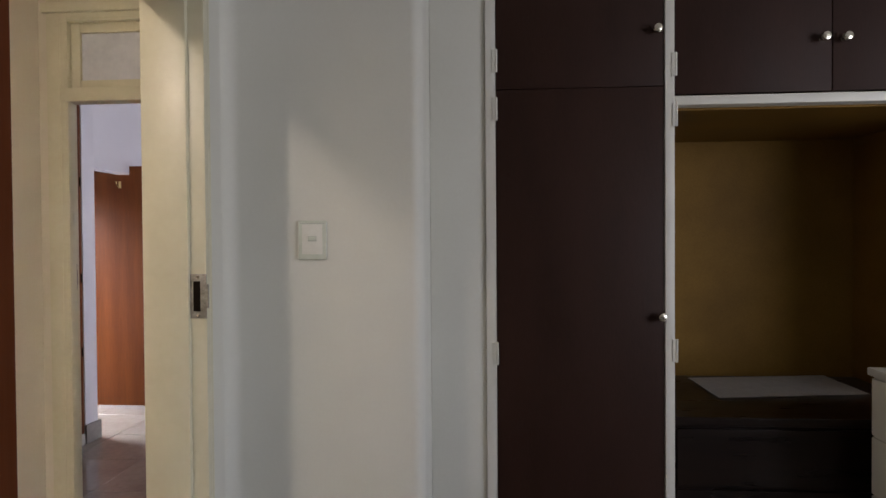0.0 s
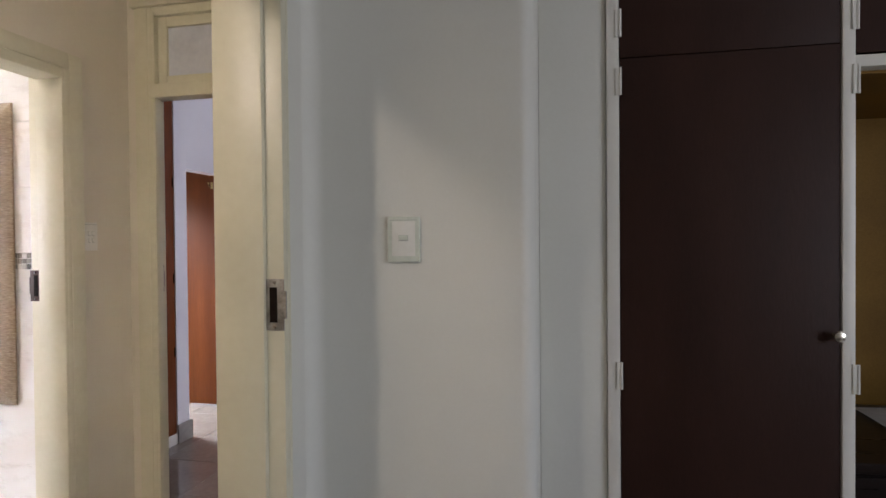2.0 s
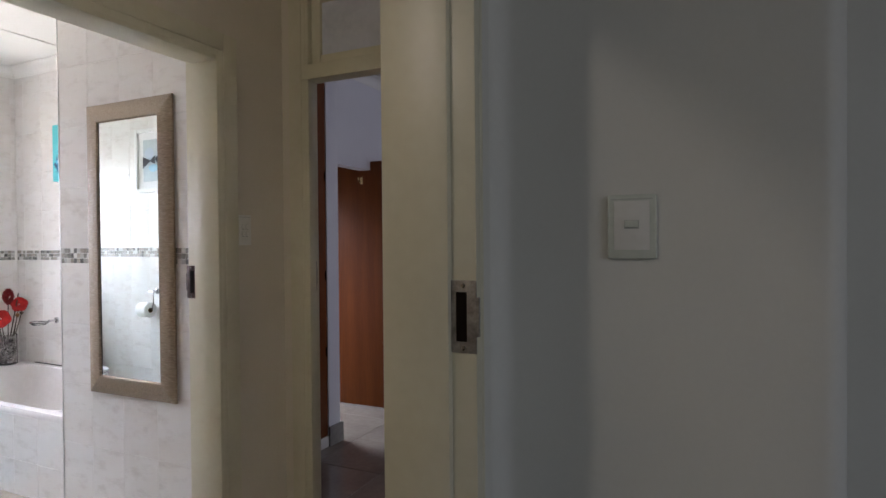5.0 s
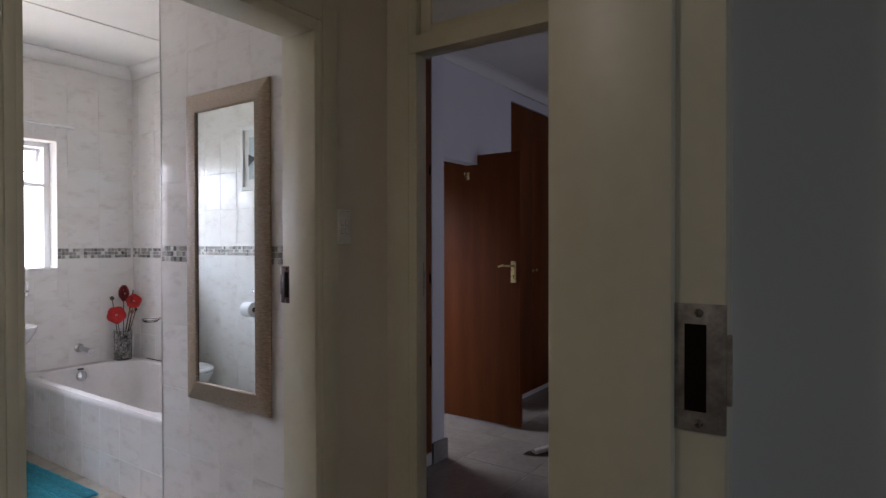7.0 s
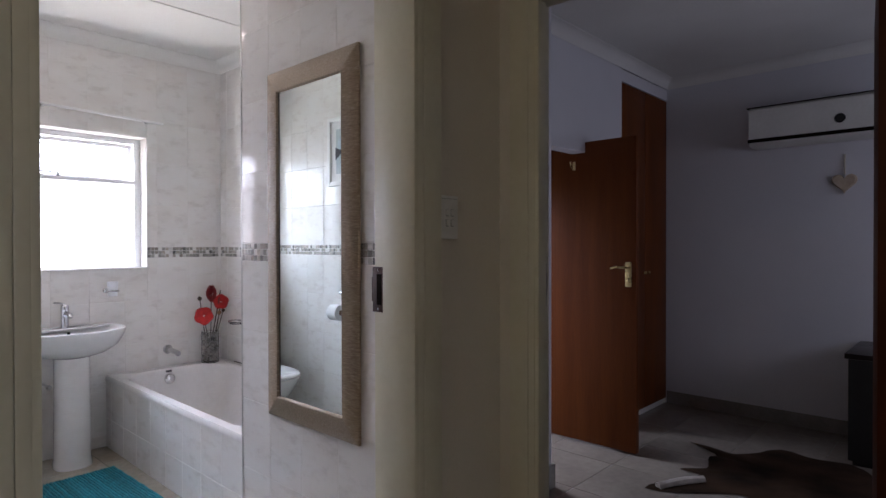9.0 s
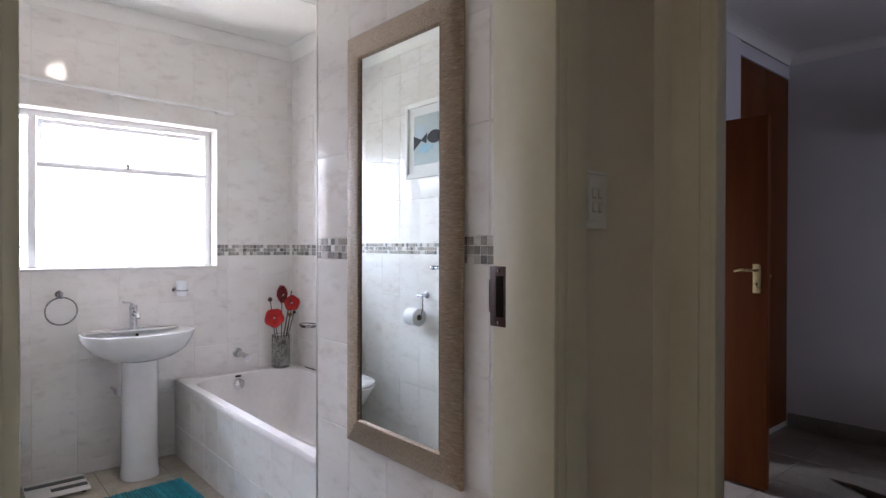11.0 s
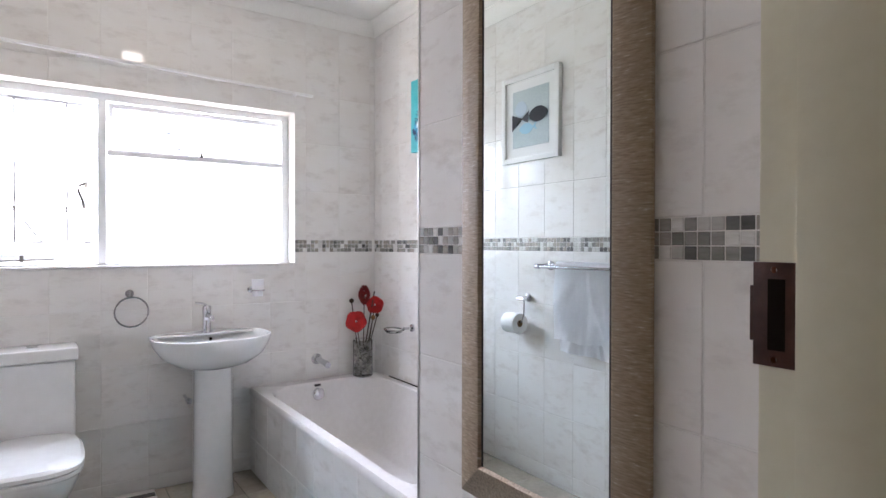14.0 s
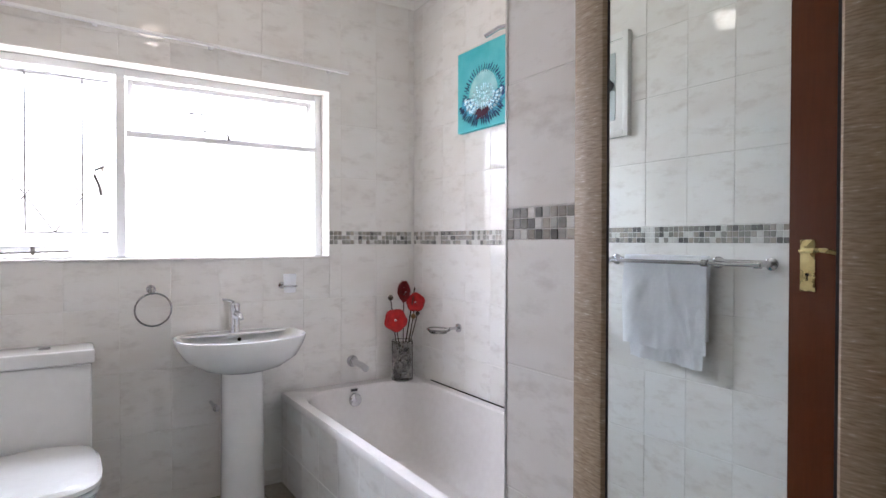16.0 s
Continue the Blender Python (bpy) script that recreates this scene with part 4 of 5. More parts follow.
part("top", bx((-1.19, -0.38, 5.80, 6.420, 0.635, 0.667), b=0.004), M_DRESSER, tvb)
part("plinth", bx((-1.15, -0.42, 5.820, 6.380, 0.001, 0.03)), M_BLACK, tvb)

# antelope hide on the floor
hide = bmesh.new()
hc, n_r = (-1.30, 5.30), 120
lobes = ((30, -0.06, 20), (75, 0.10, 16), (112, 0.14, 14), (156, 0.30, 4.0), (170, 0.06, 10), (206, 0.16, 4.5), (232, 0.40, 7.5), (224, 0.14, 10), (285, 0.20, 10), (330, 0.18, 10))
rows = []
for q in (0.35, 0.62, 0.82, 0.94, 1.0):
    ring = []
    for i in range(n_r):
        a = 360 * i / n_r
        r = 0.50 + 0.05 * noise.noise((math.cos(radians(a)) * 2, math.sin(radians(a)) * 2, 3.3))
        for c, h, w in lobes:
            dd = (a - c + 180) % 360 - 180
            r += h * math.exp(-(dd / w) ** 2)
        r += 0.016 * noise.noise((a * 0.3, 1, 1))
        x, y = hc[0] + q * r * math.cos(radians(a)), hc[1] + q * r * 0.85 * math.sin(radians(a))
        ring.append(hide.verts.new((x, y, 0.004 + 0.014 * (1 - q ** 3) + 0.010 * max(0, noise.noise((x * 5, y * 5, 0))))))
    rows.append(ring)
for a, c in zip(rows, rows[1:]):
    for i in range(len(a)):
        hide.faces.new((a[i], a[(i + 1) % len(a)], c[(i + 1) % len(a)], c[i]))
hide.faces.new(rows[0])
skin = solid("hide_rug", hide, M_HIDE, "dark brown antelope hide with a pale striped face", "rug")
face = tube([(-1.865, 4.70, 0.010), (-1.82, 4.78, 0.018), (-1.77, 4.86, 0.022), (-1.71, 4.94, 0.020)], 0.024, 8)
part("face_stripe", face, M_HIDE_EDGE, skin, "pale fur stripe")

# ---- hall: cord with bead ----
cord = thing("pull_cord", "knotted white cord with a wooden bead hanging by the doorway", "cord")
part("cord", tube([(-0.550 + 0.005 * math.sin(z * 23), 2.205 + 0.012 * math.sin(z * 17), z) for z in [2.30 - 0.04 * i for i in range(28)]], 0.0021, 8), M_CORD, cord)
part("cord", tube([(-0.552 + 0.004 * math.sin(z * 19 + 1), 2.235 + 0.014 * math.sin(z * 13), z) for z in [2.30 - 0.04 * i for i in range(36)]], 0.0017, 8), M_CORD, cord)
part("bead", lathe(((0.003, -0.015), (0.008, -0.013), (0.0105, -0.005), (0.0105, 0.005), (0.008, 0.012), (0.003, 0.015)), 18, pose(-0.550, 2.205, 1.170)), M_BEAD, cord, "turned wooden bead")
part("nail", tube([(-0.470, 2.22, 2.300), (-0.560, 2.22, 2.306)], 0.004, 8), M_STEEL, cord)


# ---- bathroom: small things ----
lampb = thing("ceiling_lamp", "small round white ceiling lamp", "ceiling lamp")
part("base", lathe(((0.075, 0), (0.075, -0.02), (0.06, -0.03)), 24, pose(-3.75, 2.43, H - 0.001)), M_BRASS, lampb)
globe = part("shade", lathe(((0.050, -0.03), (0.068, -0.05), (0.072, -0.07), (0.055, -0.10), (0.02, -0.115)), 24, pose(-3.75, 2.43, H - 0.001), cap0=False), M_BULB, lampb, "glowing glass shade")
globe.visible_shadow = False
lampc = thing("ceiling_lamp", "round white ceiling lamp in the hall", "ceiling lamp")
part("base", lathe(((0.10, 0), (0.10, -0.02), (0.09, -0.03)), 24, pose(-1.06, 0.20, H - 0.001)), M_PLASTIC, lampc)

ringt = thing("towel_ring", "chrome towel ring beside the basin", "towel ring")
part("mount", merge(lathe(((0.020, 0), (0.020, 0.010), (0.009, 0.014), (0.009, 0.045)), 16, pose(WX + 0.001, 2.296, 1.030, 0, 90, 0)), lathe(((0.011, 0), (0.011, 0.035)), 12, pose(WX + 0.040, 2.296, 1.008))), M_CHROME2, ringt)
part("ring", tube([(WX + 0.040 + 0.012 * math.cos(a), 2.302 + 0.076 * math.sin(a), 0.938 + 0.076 * math.cos(a)) for a in [i * math.pi / 20 for i in range(40)]], 0.0042, 8, closed=True), M_CHROME2, ringt)

cuph = thing("tumbler_holder", "frosted glass tumbler in a chrome wall holder", "tumbler holder")
part("mount", merge(lathe(((0.018, 0), (0.018, 0.010), (0.008, 0.014), (0.008, 0.05)), 14, pose(WX + 0.001, 2.905, 1.025, 0, 90, 0)), tube([(WX + 0.075 + 0.034 * math.cos(a), 2.925 + 0.034 * math.sin(a), 1.025) for a in [i * math.pi / 12 for i in range(24)]], 0.005, 8, closed=True)), M_CHROME, cuph)
part("tumbler", lathe(((0.026, 0.992), (0.028, 0.994), (0.033, 1.085), (0.030, 1.085), (0.025, 1.0)), 24, pose(WX + 0.075, 2.925, 0)), M_TUMBLER, cuph, "frosted glass tumbler")

spout = thing("bath_spout", "chrome bath spout on the tiled wall", "tap")
part("rosette", lathe(((0.032, 0), (0.032, 0.008), (0.022, 0.018), (0.018, 0.03)), 20, pose(WX + 0.001, 3.300, 0.588, 0, 90, 0)), M_CHROME, spout)
part("spout", tube([(WX + 0.02, 3.300, 0.588), (WX + 0.09, 3.300, 0.586), (WX + 0.150, 3.300, 0.583), (WX + 0.180, 3.300, 0.577)], 0.018, 14), M_CHROME, spout)

soap = thing("soap_dish", "chrome wire soap dish on the tiled wall", "soap dish")
part("mount", lathe(((0.022, 0), (0.022, 0.010), (0.008, 0.014), (0.008, 0.06)), 14, pose(-4.33, AY - 0.001, 0.800, 90)), M_CHROME, soap)
part("dish", tube([(-4.40 + 0.075 * math.cos(a), AY - 0.085 + 0.05 * math.sin(a), 0.790) for a in [i * math.pi / 14 for i in range(28)]], 0.0045, 8, closed=True), M_CHROME2, soap)
part("dish_base", lathe(((0.0, 0.0), (0.045, 0.0), (0.062, 0.016), (0.060, 0.016), (0.043, 0.004), (0.0, 0.004)), 24, pose(-4.40, AY - 0.085, 0.772), cap0=False, cap1=False), M_GLASS, soap)
part("arm", tube([(-4.33, AY - 0.058, 0.80), (-4.345, AY - 0.07, 0.792)], 0.006, 8), M_CHROME, soap)

shower = thing("shower_arm", "chrome shower arm above the picture", "shower")
part("arm", tube([(-3.78, AY - 0.002, 2.200), (-3.81, AY - 0.06, 2.212), (-3.88, AY - 0.10, 2.206), (-3.945, AY - 0.125, 2.182)], 0.010, 10), M_CHROME, shower)
part("rosette", lathe(((0.028, 0), (0.026, 0.008), (0.012, 0.012)), 18, pose(-3.78, AY - 0.001, 2.200, 90)), M_CHROME, shower)

# vase with felt flowers
VX, VY = -4.700, 3.560
vase = thing("vase", "glass vase of mixed pebbles with red felt flowers", "vase")
part("glass", lathe(((0.050, 0.0), (0.060, 0.006), (0.060, 0.222), (0.057, 0.225), (0.056, 0.222), (0.056, 0.012), (0.0, 0.012)), 28, pose(VX, VY, TZ + 0.001), cap1=False), M_GLASS, vase)
peb = bmesh.new()
rng = random.Random(5)
for i in range(330):
    a, r, z = rng.random() * 6.283, 0.0485 * rng.random() ** 0.2, 0.02 + 0.185 * rng.random()
    m = Matrix.Translation((VX + r * math.cos(a), VY + r * math.sin(a), TZ + z)) @ Euler((rng.random() * 3, rng.random() * 3, rng.random() * 3)).to_matrix().to_4x4() @ Matrix.Diagonal((0.0115, 0.0095, 0.0065, 1))
    bmesh.ops.create_icosphere(peb, subdivisions=1, radius=1.0, matrix=m)
part("pebbles", peb, M_PEBBLE, vase)


def flower(x, y, z, r, turn):
    """A cupped felt bloom of five broad petals facing the room."""
    out = []
    for k in range(5):
        a = 2 * math.pi * k / 5 + turn
        secs = []
        for s in (0.10, 0.35, 0.6, 0.82, 1.0):
            w = r * (0.16 + 0.56 * math.sin(s * 2.3))
            lift = 0.30 * r * s * s
            ctr = Vector((lift, r * s * math.cos(a), r * s * math.sin(a)))
            tan = Vector((0, -math.sin(a), math.cos(a)))
            secs.append([tuple(ctr + tan * w * q + Vector((0.12 * r * q * q + 0.10 * r * s * math.sin(9 * q + 3 * k), 0, 0)) - Vector((0, math.cos(a), math.sin(a))) * 0.34 * r * s * q * q) for q in (-1.0, -0.7, -0.35, 0, 0.35, 0.7, 1.0)])
        bm = rings(secs, close=False, cap0=False, cap1=False)
        bmesh.ops.solidify(bm, geom=bm.faces[:], thickness=0.003)
        out.append(bm)
    return moved(merge(*out), Matrix.Translation((x, y, z)) @ Euler((0, radians(-8), radians(-25))).to_matrix().to_4x4())


for x, y, z, r, kind in ((0.035, -0.062, 0.345, 0.066, "bloom"), (0.01, 0.078, 0.435, 0.056, "bloom"), (0.0, 0.010, 0.500, 0.031, "bud"), (0.02, -0.085, 0.47, 0.016, "small"), (0.03, 0.055, 0.36, 0.016, "small"), (0.0, 0.10, 0.37, 0.013, "small")):
    top = (VX + x, VY + y, TZ + z)
    part("stem", tube([(VX + x * 0.2, VY + y * 0.2, TZ + 0.10), (VX + x * 0.6, VY + y * 0.55, TZ + 0.22), top], 0.003, 6), M_STEM, vase)
    if kind == "bloom":
        part("bloom", flower(*top, r, x * 30), M_RED, vase, "red felt poppy")
    elif kind == "bud":
        bm = bmesh.new()
        for i in range(420):
            a, t = rng.random() * 6.283, rng.random()
            rr = r * math.sin(math.pi * (0.12 + 0.8 * t))
            p = Vector(top) + Vector((rr * math.cos(a), rr * math.sin(a), -0.055 + 0.11 * t))
            bmesh.ops.create_cone(bm, cap_ends=True, segments=3, radius1=0.0055, radius2=0.001, depth=0.018, matrix=Matrix.Translation(p) @ Vector((math.cos(a), math.sin(a), 0.8)).to_track_quat("Z", "Y").to_matrix().to_4x4())
        part("bud", bm, M_RED2, vase, "dark red bristly bud")
    else:
        part("seed_head", lathe(((0.003, -r), (r * 0.8, -r * 0.5), (r, 0), (r * 0.7, r * 0.6), (0.002, r)), 12, pose(*top)), M_STEM if x < 0.03 else M_BEAD, vase)
part("stem", tube([(VX, VY, TZ + 0.1), (VX + 0.01, VY + 0.075, TZ + 0.52)], 0.004, 6), M_STEM, vase)

# canvas print of a turquoise flower
canvas = thing("canvas_print", "turquoise canvas print of a blue protea flower", "picture")
cx0, cx1, cz0, cz1 = -4.302, -3.902, 1.803, 2.206
M_CANVAS = surface("turquoise_canvas", (0.03, 0.42, 0.48), (0.16, 0.62, 0.66), 0.8, scale=4, fine=300, bump=0.2)
M_PETAL = surface("dark_blue_petal", (0.004, 0.03, 0.10), (0.02, 0.10, 0.22), 0.8, scale=30, fine=200, bump=0.1, island=True)
M_PETAL2 = surface("pale_blue_petal", (0.35, 0.62, 0.72), (0.62, 0.80, 0.85), 0.8, scale=30, fine=200, bump=0.1, island=True)
M_HEARTP = plain("maroon_base", (0.055, 0.012, 0.035), 0.8)
part("stretcher", bx((cx0, cx1, AY - 0.032, AY - 0.001, cz0, cz1), b=0.003), M_CANVAS, canvas)


def petals(rows, y):
    """Pointed strokes laid in arcs round the flower's heart: (count, radius, from, to, length, width, squash)."""
    bm, rg = bmesh.new(), random.Random(11)
    for count, r, a0, a1, length, width, squash in rows:
        for i in range(count):
            a = radians(a0 + (a1 - a0) * (i + 0.5 + 0.3 * (rg.random() - 0.5)) / count)
            d = r * (0.97 + 0.06 * rg.random())
            c = Vector((ctr[0] + d * math.cos(a), y - 0.0003 * rg.random(), ctr[1] + squash * d * math.sin(a)))
            u = Vector((math.cos(a), 0, squash * math.sin(a))).normalized()
            v = Vector((-u.z, 0, u.x))
            l, w = length * (0.8 + 0.4 * rg.random()), width * (0.8 + 0.4 * rg.random())
            ps = [c + p for p in (-u * l * 0.5, v * w * 0.4 - u * l * 0.2, v * w * 0.5 + u * l * 0.2, u * l * 0.5, -v * w * 0.5 + u * l * 0.2, -v * w * 0.4 - u * l * 0.2)]
            if all(cx0 + 0.006 < p.x < cx1 - 0.006 and cz0 + 0.006 < p.z < cz1 - 0.006 for p in ps):
                bm.faces.new([bm.verts.new(p) for p in ps])
    return bm


ctr = (-4.085, 1.955)
M_DOME = surface("pale_turquoise_print", (0.22, 0.55, 0.58), (0.42, 0.70, 0.70), 0.8, scale=14, fine=200, bump=0.05)
M_MID = surface("blue_petal", (0.02, 0.20, 0.36), (0.08, 0.38, 0.52), 0.8, scale=30, fine=200, bump=0.1, island=True)
dome = bmesh.new()
dome.faces.new([dome.verts.new((ctr[0] + 0.115 * math.cos(a), AY - 0.0334, ctr[1] + (0.125 if math.sin(a) > 0 else 0.05) * math.sin(a))) for a in [-2 * math.pi * i / 40 for i in range(40)]])
part("print_dome", dome, M_DOME, canvas, "pale domed flower head")
tagged(part("print_spikes", petals([(26, 0.155, -5, 185, 0.034, 0.0075, 0.92), (30, 0.140, -14, 194, 0.026, 0.007, 0.90)], AY - 0.0340), M_PETAL, canvas), kind="stuff")
tagged(part("print_petals", petals([(44, 0.150, 175, 365, 0.050, 0.014, 0.62), (40, 0.120, 172, 368, 0.046, 0.014, 0.60), (30, 0.185, 190, 350, 0.060, 0.012, 0.62)], AY - 0.0346), M_PETAL, canvas), kind="stuff")
tagged(part("print_petals", petals([(38, 0.160, 180, 360, 0.040, 0.011, 0.58), (32, 0.105, 175, 365, 0.036, 0.012, 0.55), (28, 0.128, 182, 358, 0.038, 0.010, 0.66)], AY - 0.0352), M_MID, canvas), kind="stuff")
tagged(part("print_tips", petals([(34, 0.142, 172, 368, 0.026, 0.008, 0.56), (30, 0.115, 176, 364, 0.024, 0.009, 0.54), (24, 0.090, 170, 370, 0.022, 0.009, 0.5)], AY - 0.0358), M_PETAL2, canvas), kind="stuff")
tagged(part("print_florets", petals([(12 + 4 * k, 0.022 + 0.016 * k, 0, 360, 0.013, 0.0075, 0.66) for k in range(5)], AY - 0.0364), M_PETAL2, canvas), kind="stuff")
tagged(part("print_base", petals([(9, 0.085, 235, 305, 0.045, 0.014, 0.95), (6, 0.11, 245, 295, 0.030, 0.012, 0.9)], AY - 0.0370), M_HEARTP, canvas), kind="stuff")

# framed fish picture on the towel wall
pic = thing("framed_picture", "white framed print of two simple fish shapes", "picture")
px0, px1, pz0, pz1 = -4.085, -3.625, 1.745, 2.235
M_MATTE = plain("white_mount", (0.76, 0.76, 0.74), 0.8)
M_SEA = surface("grey_blue_print", (0.38, 0.45, 0.47), (0.48, 0.54, 0.55), 0.7, scale=3, stretch=(1, 1, 4), fine=60, bump=0.0)
M_SEA2 = plain("pale_blue_print", (0.30, 0.50, 0.62), 0.7)
part("frame", bx((px0, px0 + 0.03, SY + 0.001, SY + 0.028, pz0, pz1), (px1 - 0.03, px1, SY + 0.001, SY + 0.028, pz0, pz1), (px0 + 0.03, px1 - 0.03, SY + 0.001, SY + 0.028, pz0, pz0 + 0.03), (px0 + 0.03, px1 - 0.03, SY + 0.001, SY + 0.028, pz1 - 0.03, pz1), b=0.003), M_MATTE, pic)
part("mount", bx((px0 + 0.03, px1 - 0.03, SY + 0.001, SY + 0.012, pz0 + 0.03, pz1 - 0.03)), M_MATTE, pic)
sheet = part("print", bx((px0 + 0.085, px1 - 0.085, SY + 0.012, SY + 0.014, pz0 + 0.085, pz1 - 0.085)), M_SEA, pic)


pxm, pzm = (px0 + px1) / 2, (pz0 + pz1) / 2


def cutout(points, y):
    """A thin printed shape facing the room, with a narrow edge."""
    bm = bmesh.new()
    back = [bm.verts.new((x, y - 0.0006, z)) for x, z in points]
    front = [bm.verts.new((x, y, z)) for x, z in points]
    bm.faces.new(front)
    for i in range(len(points)):
        j = (i + 1) % len(points)
        bm.faces.new((back[i], back[j], front[j], front[i]))
    bmesh.ops.recalc_face_normals(bm, faces=bm.faces[:])
    if max(bm.faces, key=lambda f: f.calc_area()).normal.y < 0:
        bmesh.ops.reverse_faces(bm, faces=bm.faces[:])
    return bm


def lens(cx, cz, a, b, k=26):
    return [(cx + a * math.cos(t), cz + b * math.sin(t) * (1 - 0.25 * abs(math.cos(t)) ** 3)) for t in [2 * math.pi * i / k for i in range(k)]]


M_INK = surface("charcoal_print", (0.020, 0.022, 0.028), (0.032, 0.035, 0.042), 0.7, scale=8, fine=120, bump=0.0)
M_SEA3 = plain("pale_grey_print", (0.46, 0.54, 0.62), 0.7)
part("sun_shape", cutout(lens(pxm - 0.075, pzm + 0.055, 0.050, 0.045), SY + 0.0156), M_SEA3, sheet)
part("fish_shape", cutout(lens(pxm - 0.030, pzm - 0.060, 0.055, 0.030), SY + 0.0166), M_SEA2, sheet)
part("fish_tail", cutout([(pxm + 0.020, pzm - 0.058), (pxm + 0.055, pzm - 0.030), (pxm + 0.045, pzm - 0.055), (pxm + 0.058, pzm - 0.078)], SY + 0.0176), M_SEA2, sheet)
part("fish_shape", cutout(lens(pxm + 0.068, pzm + 0.006, 0.074, 0.042), SY + 0.0186), M_INK, sheet)
part("fish_tail", cutout([(px0 + 0.086, pzm + 0.030), (pxm - 0.062, pzm + 0.000), (pxm - 0.004, pzm + 0.038), (pxm - 0.012, pzm - 0.030), (pxm - 0.062, pzm - 0.008), (px0 + 0.086, pzm - 0.062)], SY + 0.0196), M_INK, sheet)

# towel rail, towel, paper
trail = thing("towel_rail", "double chrome towel rail on the tiled wall", "towel rail")
part("rod", tube([(-3.72, SY + 0.100, 1.168), (-2.96, SY + 0.100, 1.168)], 0.008, 12), M_CHROME, trail)
part("rod", tube([(-3.70, SY + 0.040, 1.176), (-2.975, SY + 0.040, 1.176)], 0.008, 12), M_CHROME, trail)
for x in (-3.70, -3.185, -2.975):
    part("bracket", merge(lathe(((0.024, 0), (0.024, 0.008), (0.012, 0.014), (0.010, 0.098)), 16, pose(x, SY + 0.001, 1.170, -90)), lathe(((0.014, -0.012), (0.014, 0.012)), 14, pose(x, SY + 0.100, 1.168, 0, 90, 0))), M_CHROME, trail)


def towel_sheet(x0, x1, y, ztop, front, back, seed):
    """Cloth folded over the rail, with soft folds widening downwards."""
    path = [(y - 0.004, ztop - back * q) for q in (1, 0.75, 0.5, 0.25)] + [(y - 0.014, ztop - 0.03), (y - 0.013, ztop + 0.008), (y, ztop + 0.015), (y + 0.014, ztop + 0.008)] + [(y + 0.017, ztop - front * q) for q in [0.06 + 0.94 * i / 22 for i in range(23)]]
    nx = 60
    bm = bmesh.new()
    rows = []
    for j, (yy, zz) in enumerate(path):
        row = []
        drop = max(0.0, ztop - zz)
        for i in range(nx + 1):
            u = i / nx
            x = x0 + (x1 - x0) * u + 0.012 * drop * noise.noise((u * 2, seed, zz)) * 2
            fall = min(1.0, drop / 0.12)
            crease = 1 - abs(noise.noise((u * 2.2 + 2.5 * abs(u - 0.5) * zz, zz * 3.0 + abs(u - 0.45) * 3.2, seed))) * 3.2
            w = fall * (0.012 * max(0.0, crease) + 0.012 * math.sin(u * 6 + seed) * drop * 2 + 0.010 * noise.noise((u * 3, zz * 5, seed + 4)) + 0.003 * noise.noise((u * 15, zz * 17, seed)))
            z = zz + (0.012 * noise.noise((u * 3, seed, 0)) if drop > 0.3 else 0)
            row.append(bm.verts.new((x, min(SY + 0.088, max(SY + 0.012, yy + w)), z)))
        rows.append(row)
    for a, c in zip(rows, rows[1:]):
        for i in range(nx):
            bm.faces.new((a[i], a[i + 1], c[i + 1], c[i]))
    bmesh.ops.solidify(bm, geom=bm.faces[:], thickness=0.007)
    return bm


towel = thing("hand_towel", "white terry towel folded over the chrome rail", "towel")
part("inner_layer", towel_sheet(-3.575, -3.215, SY + 0.036, 1.176, 0.440, 0.36, 1.7), M_CLOTH, towel)
part("outer_layer", towel_sheet(-3.610, -3.20, SY + 0.046, 1.182, 0.385, 0.33, 0.4), M_CLOTH, towel)

roll = thing("toilet_roll_holder", "toilet roll on a chrome wall holder", "toilet roll holder")
part("holder", merge(lathe(((0.022, 0), (0.022, 0.010), (0.010, 0.014), (0.010, 0.06)), 14, pose(-3.875, SY + 0.001, 0.985, -90)), tube([(-3.90, SY + 0.06, 0.985), (-3.845, SY + 0.06, 0.985)], 0.011, 10), tube([(-3.85, SY + 0.06, 0.985), (-3.845, SY + 0.065, 0.90), (-3.86, SY + 0.067, 0.855), (-3.99, SY + 0.067, 0.855)], 0.005, 8)), M_CHROME, roll)
paper = part("paper", lathe(((0.020, 0), (0.056, 0), (0.057, 0.003), (0.057, 0.097), (0.056, 0.10), (0.020, 0.10)), 26, pose(-3.975, SY + 0.067, 0.845, 0, 90, 0), cap0=False, cap1=False), M_PAPER, roll)
part("core", lathe(((0.0195, 0), (0.0195, 0.10)), 16, pose(-3.975, SY + 0.067, 0.845, 0, 90, 0), cap0=False, cap1=False), M_BEAD, paper)
part("loose_sheet", bx((-3.972, -3.878, SY + 0.0105, SY + 0.012, 0.80, 0.86)), M_PAPER, paper)

# teal rug: rows of woven cord
rug = thing("bath_rug", "teal corded cotton bath rug on the tiled floor", "rug")
rng = random.Random(9)
rot = pose(-3.92, 2.47, 0, 0, 0, 2)
for k in range(46):
    y = -0.34 + 0.0152 * k
    pts = [rot @ Vector((x, y + 0.002 * math.sin(x * 40 + k), 0.009 + 0.0016 * math.sin(x * 55 + k * 2.1))) for x in [-0.42 + 0.06 * i + 0.004 * rng.random() for i in range(15)]]
    part("strand", tube(pts, 0.0088, 6), M_TEAL, rug)

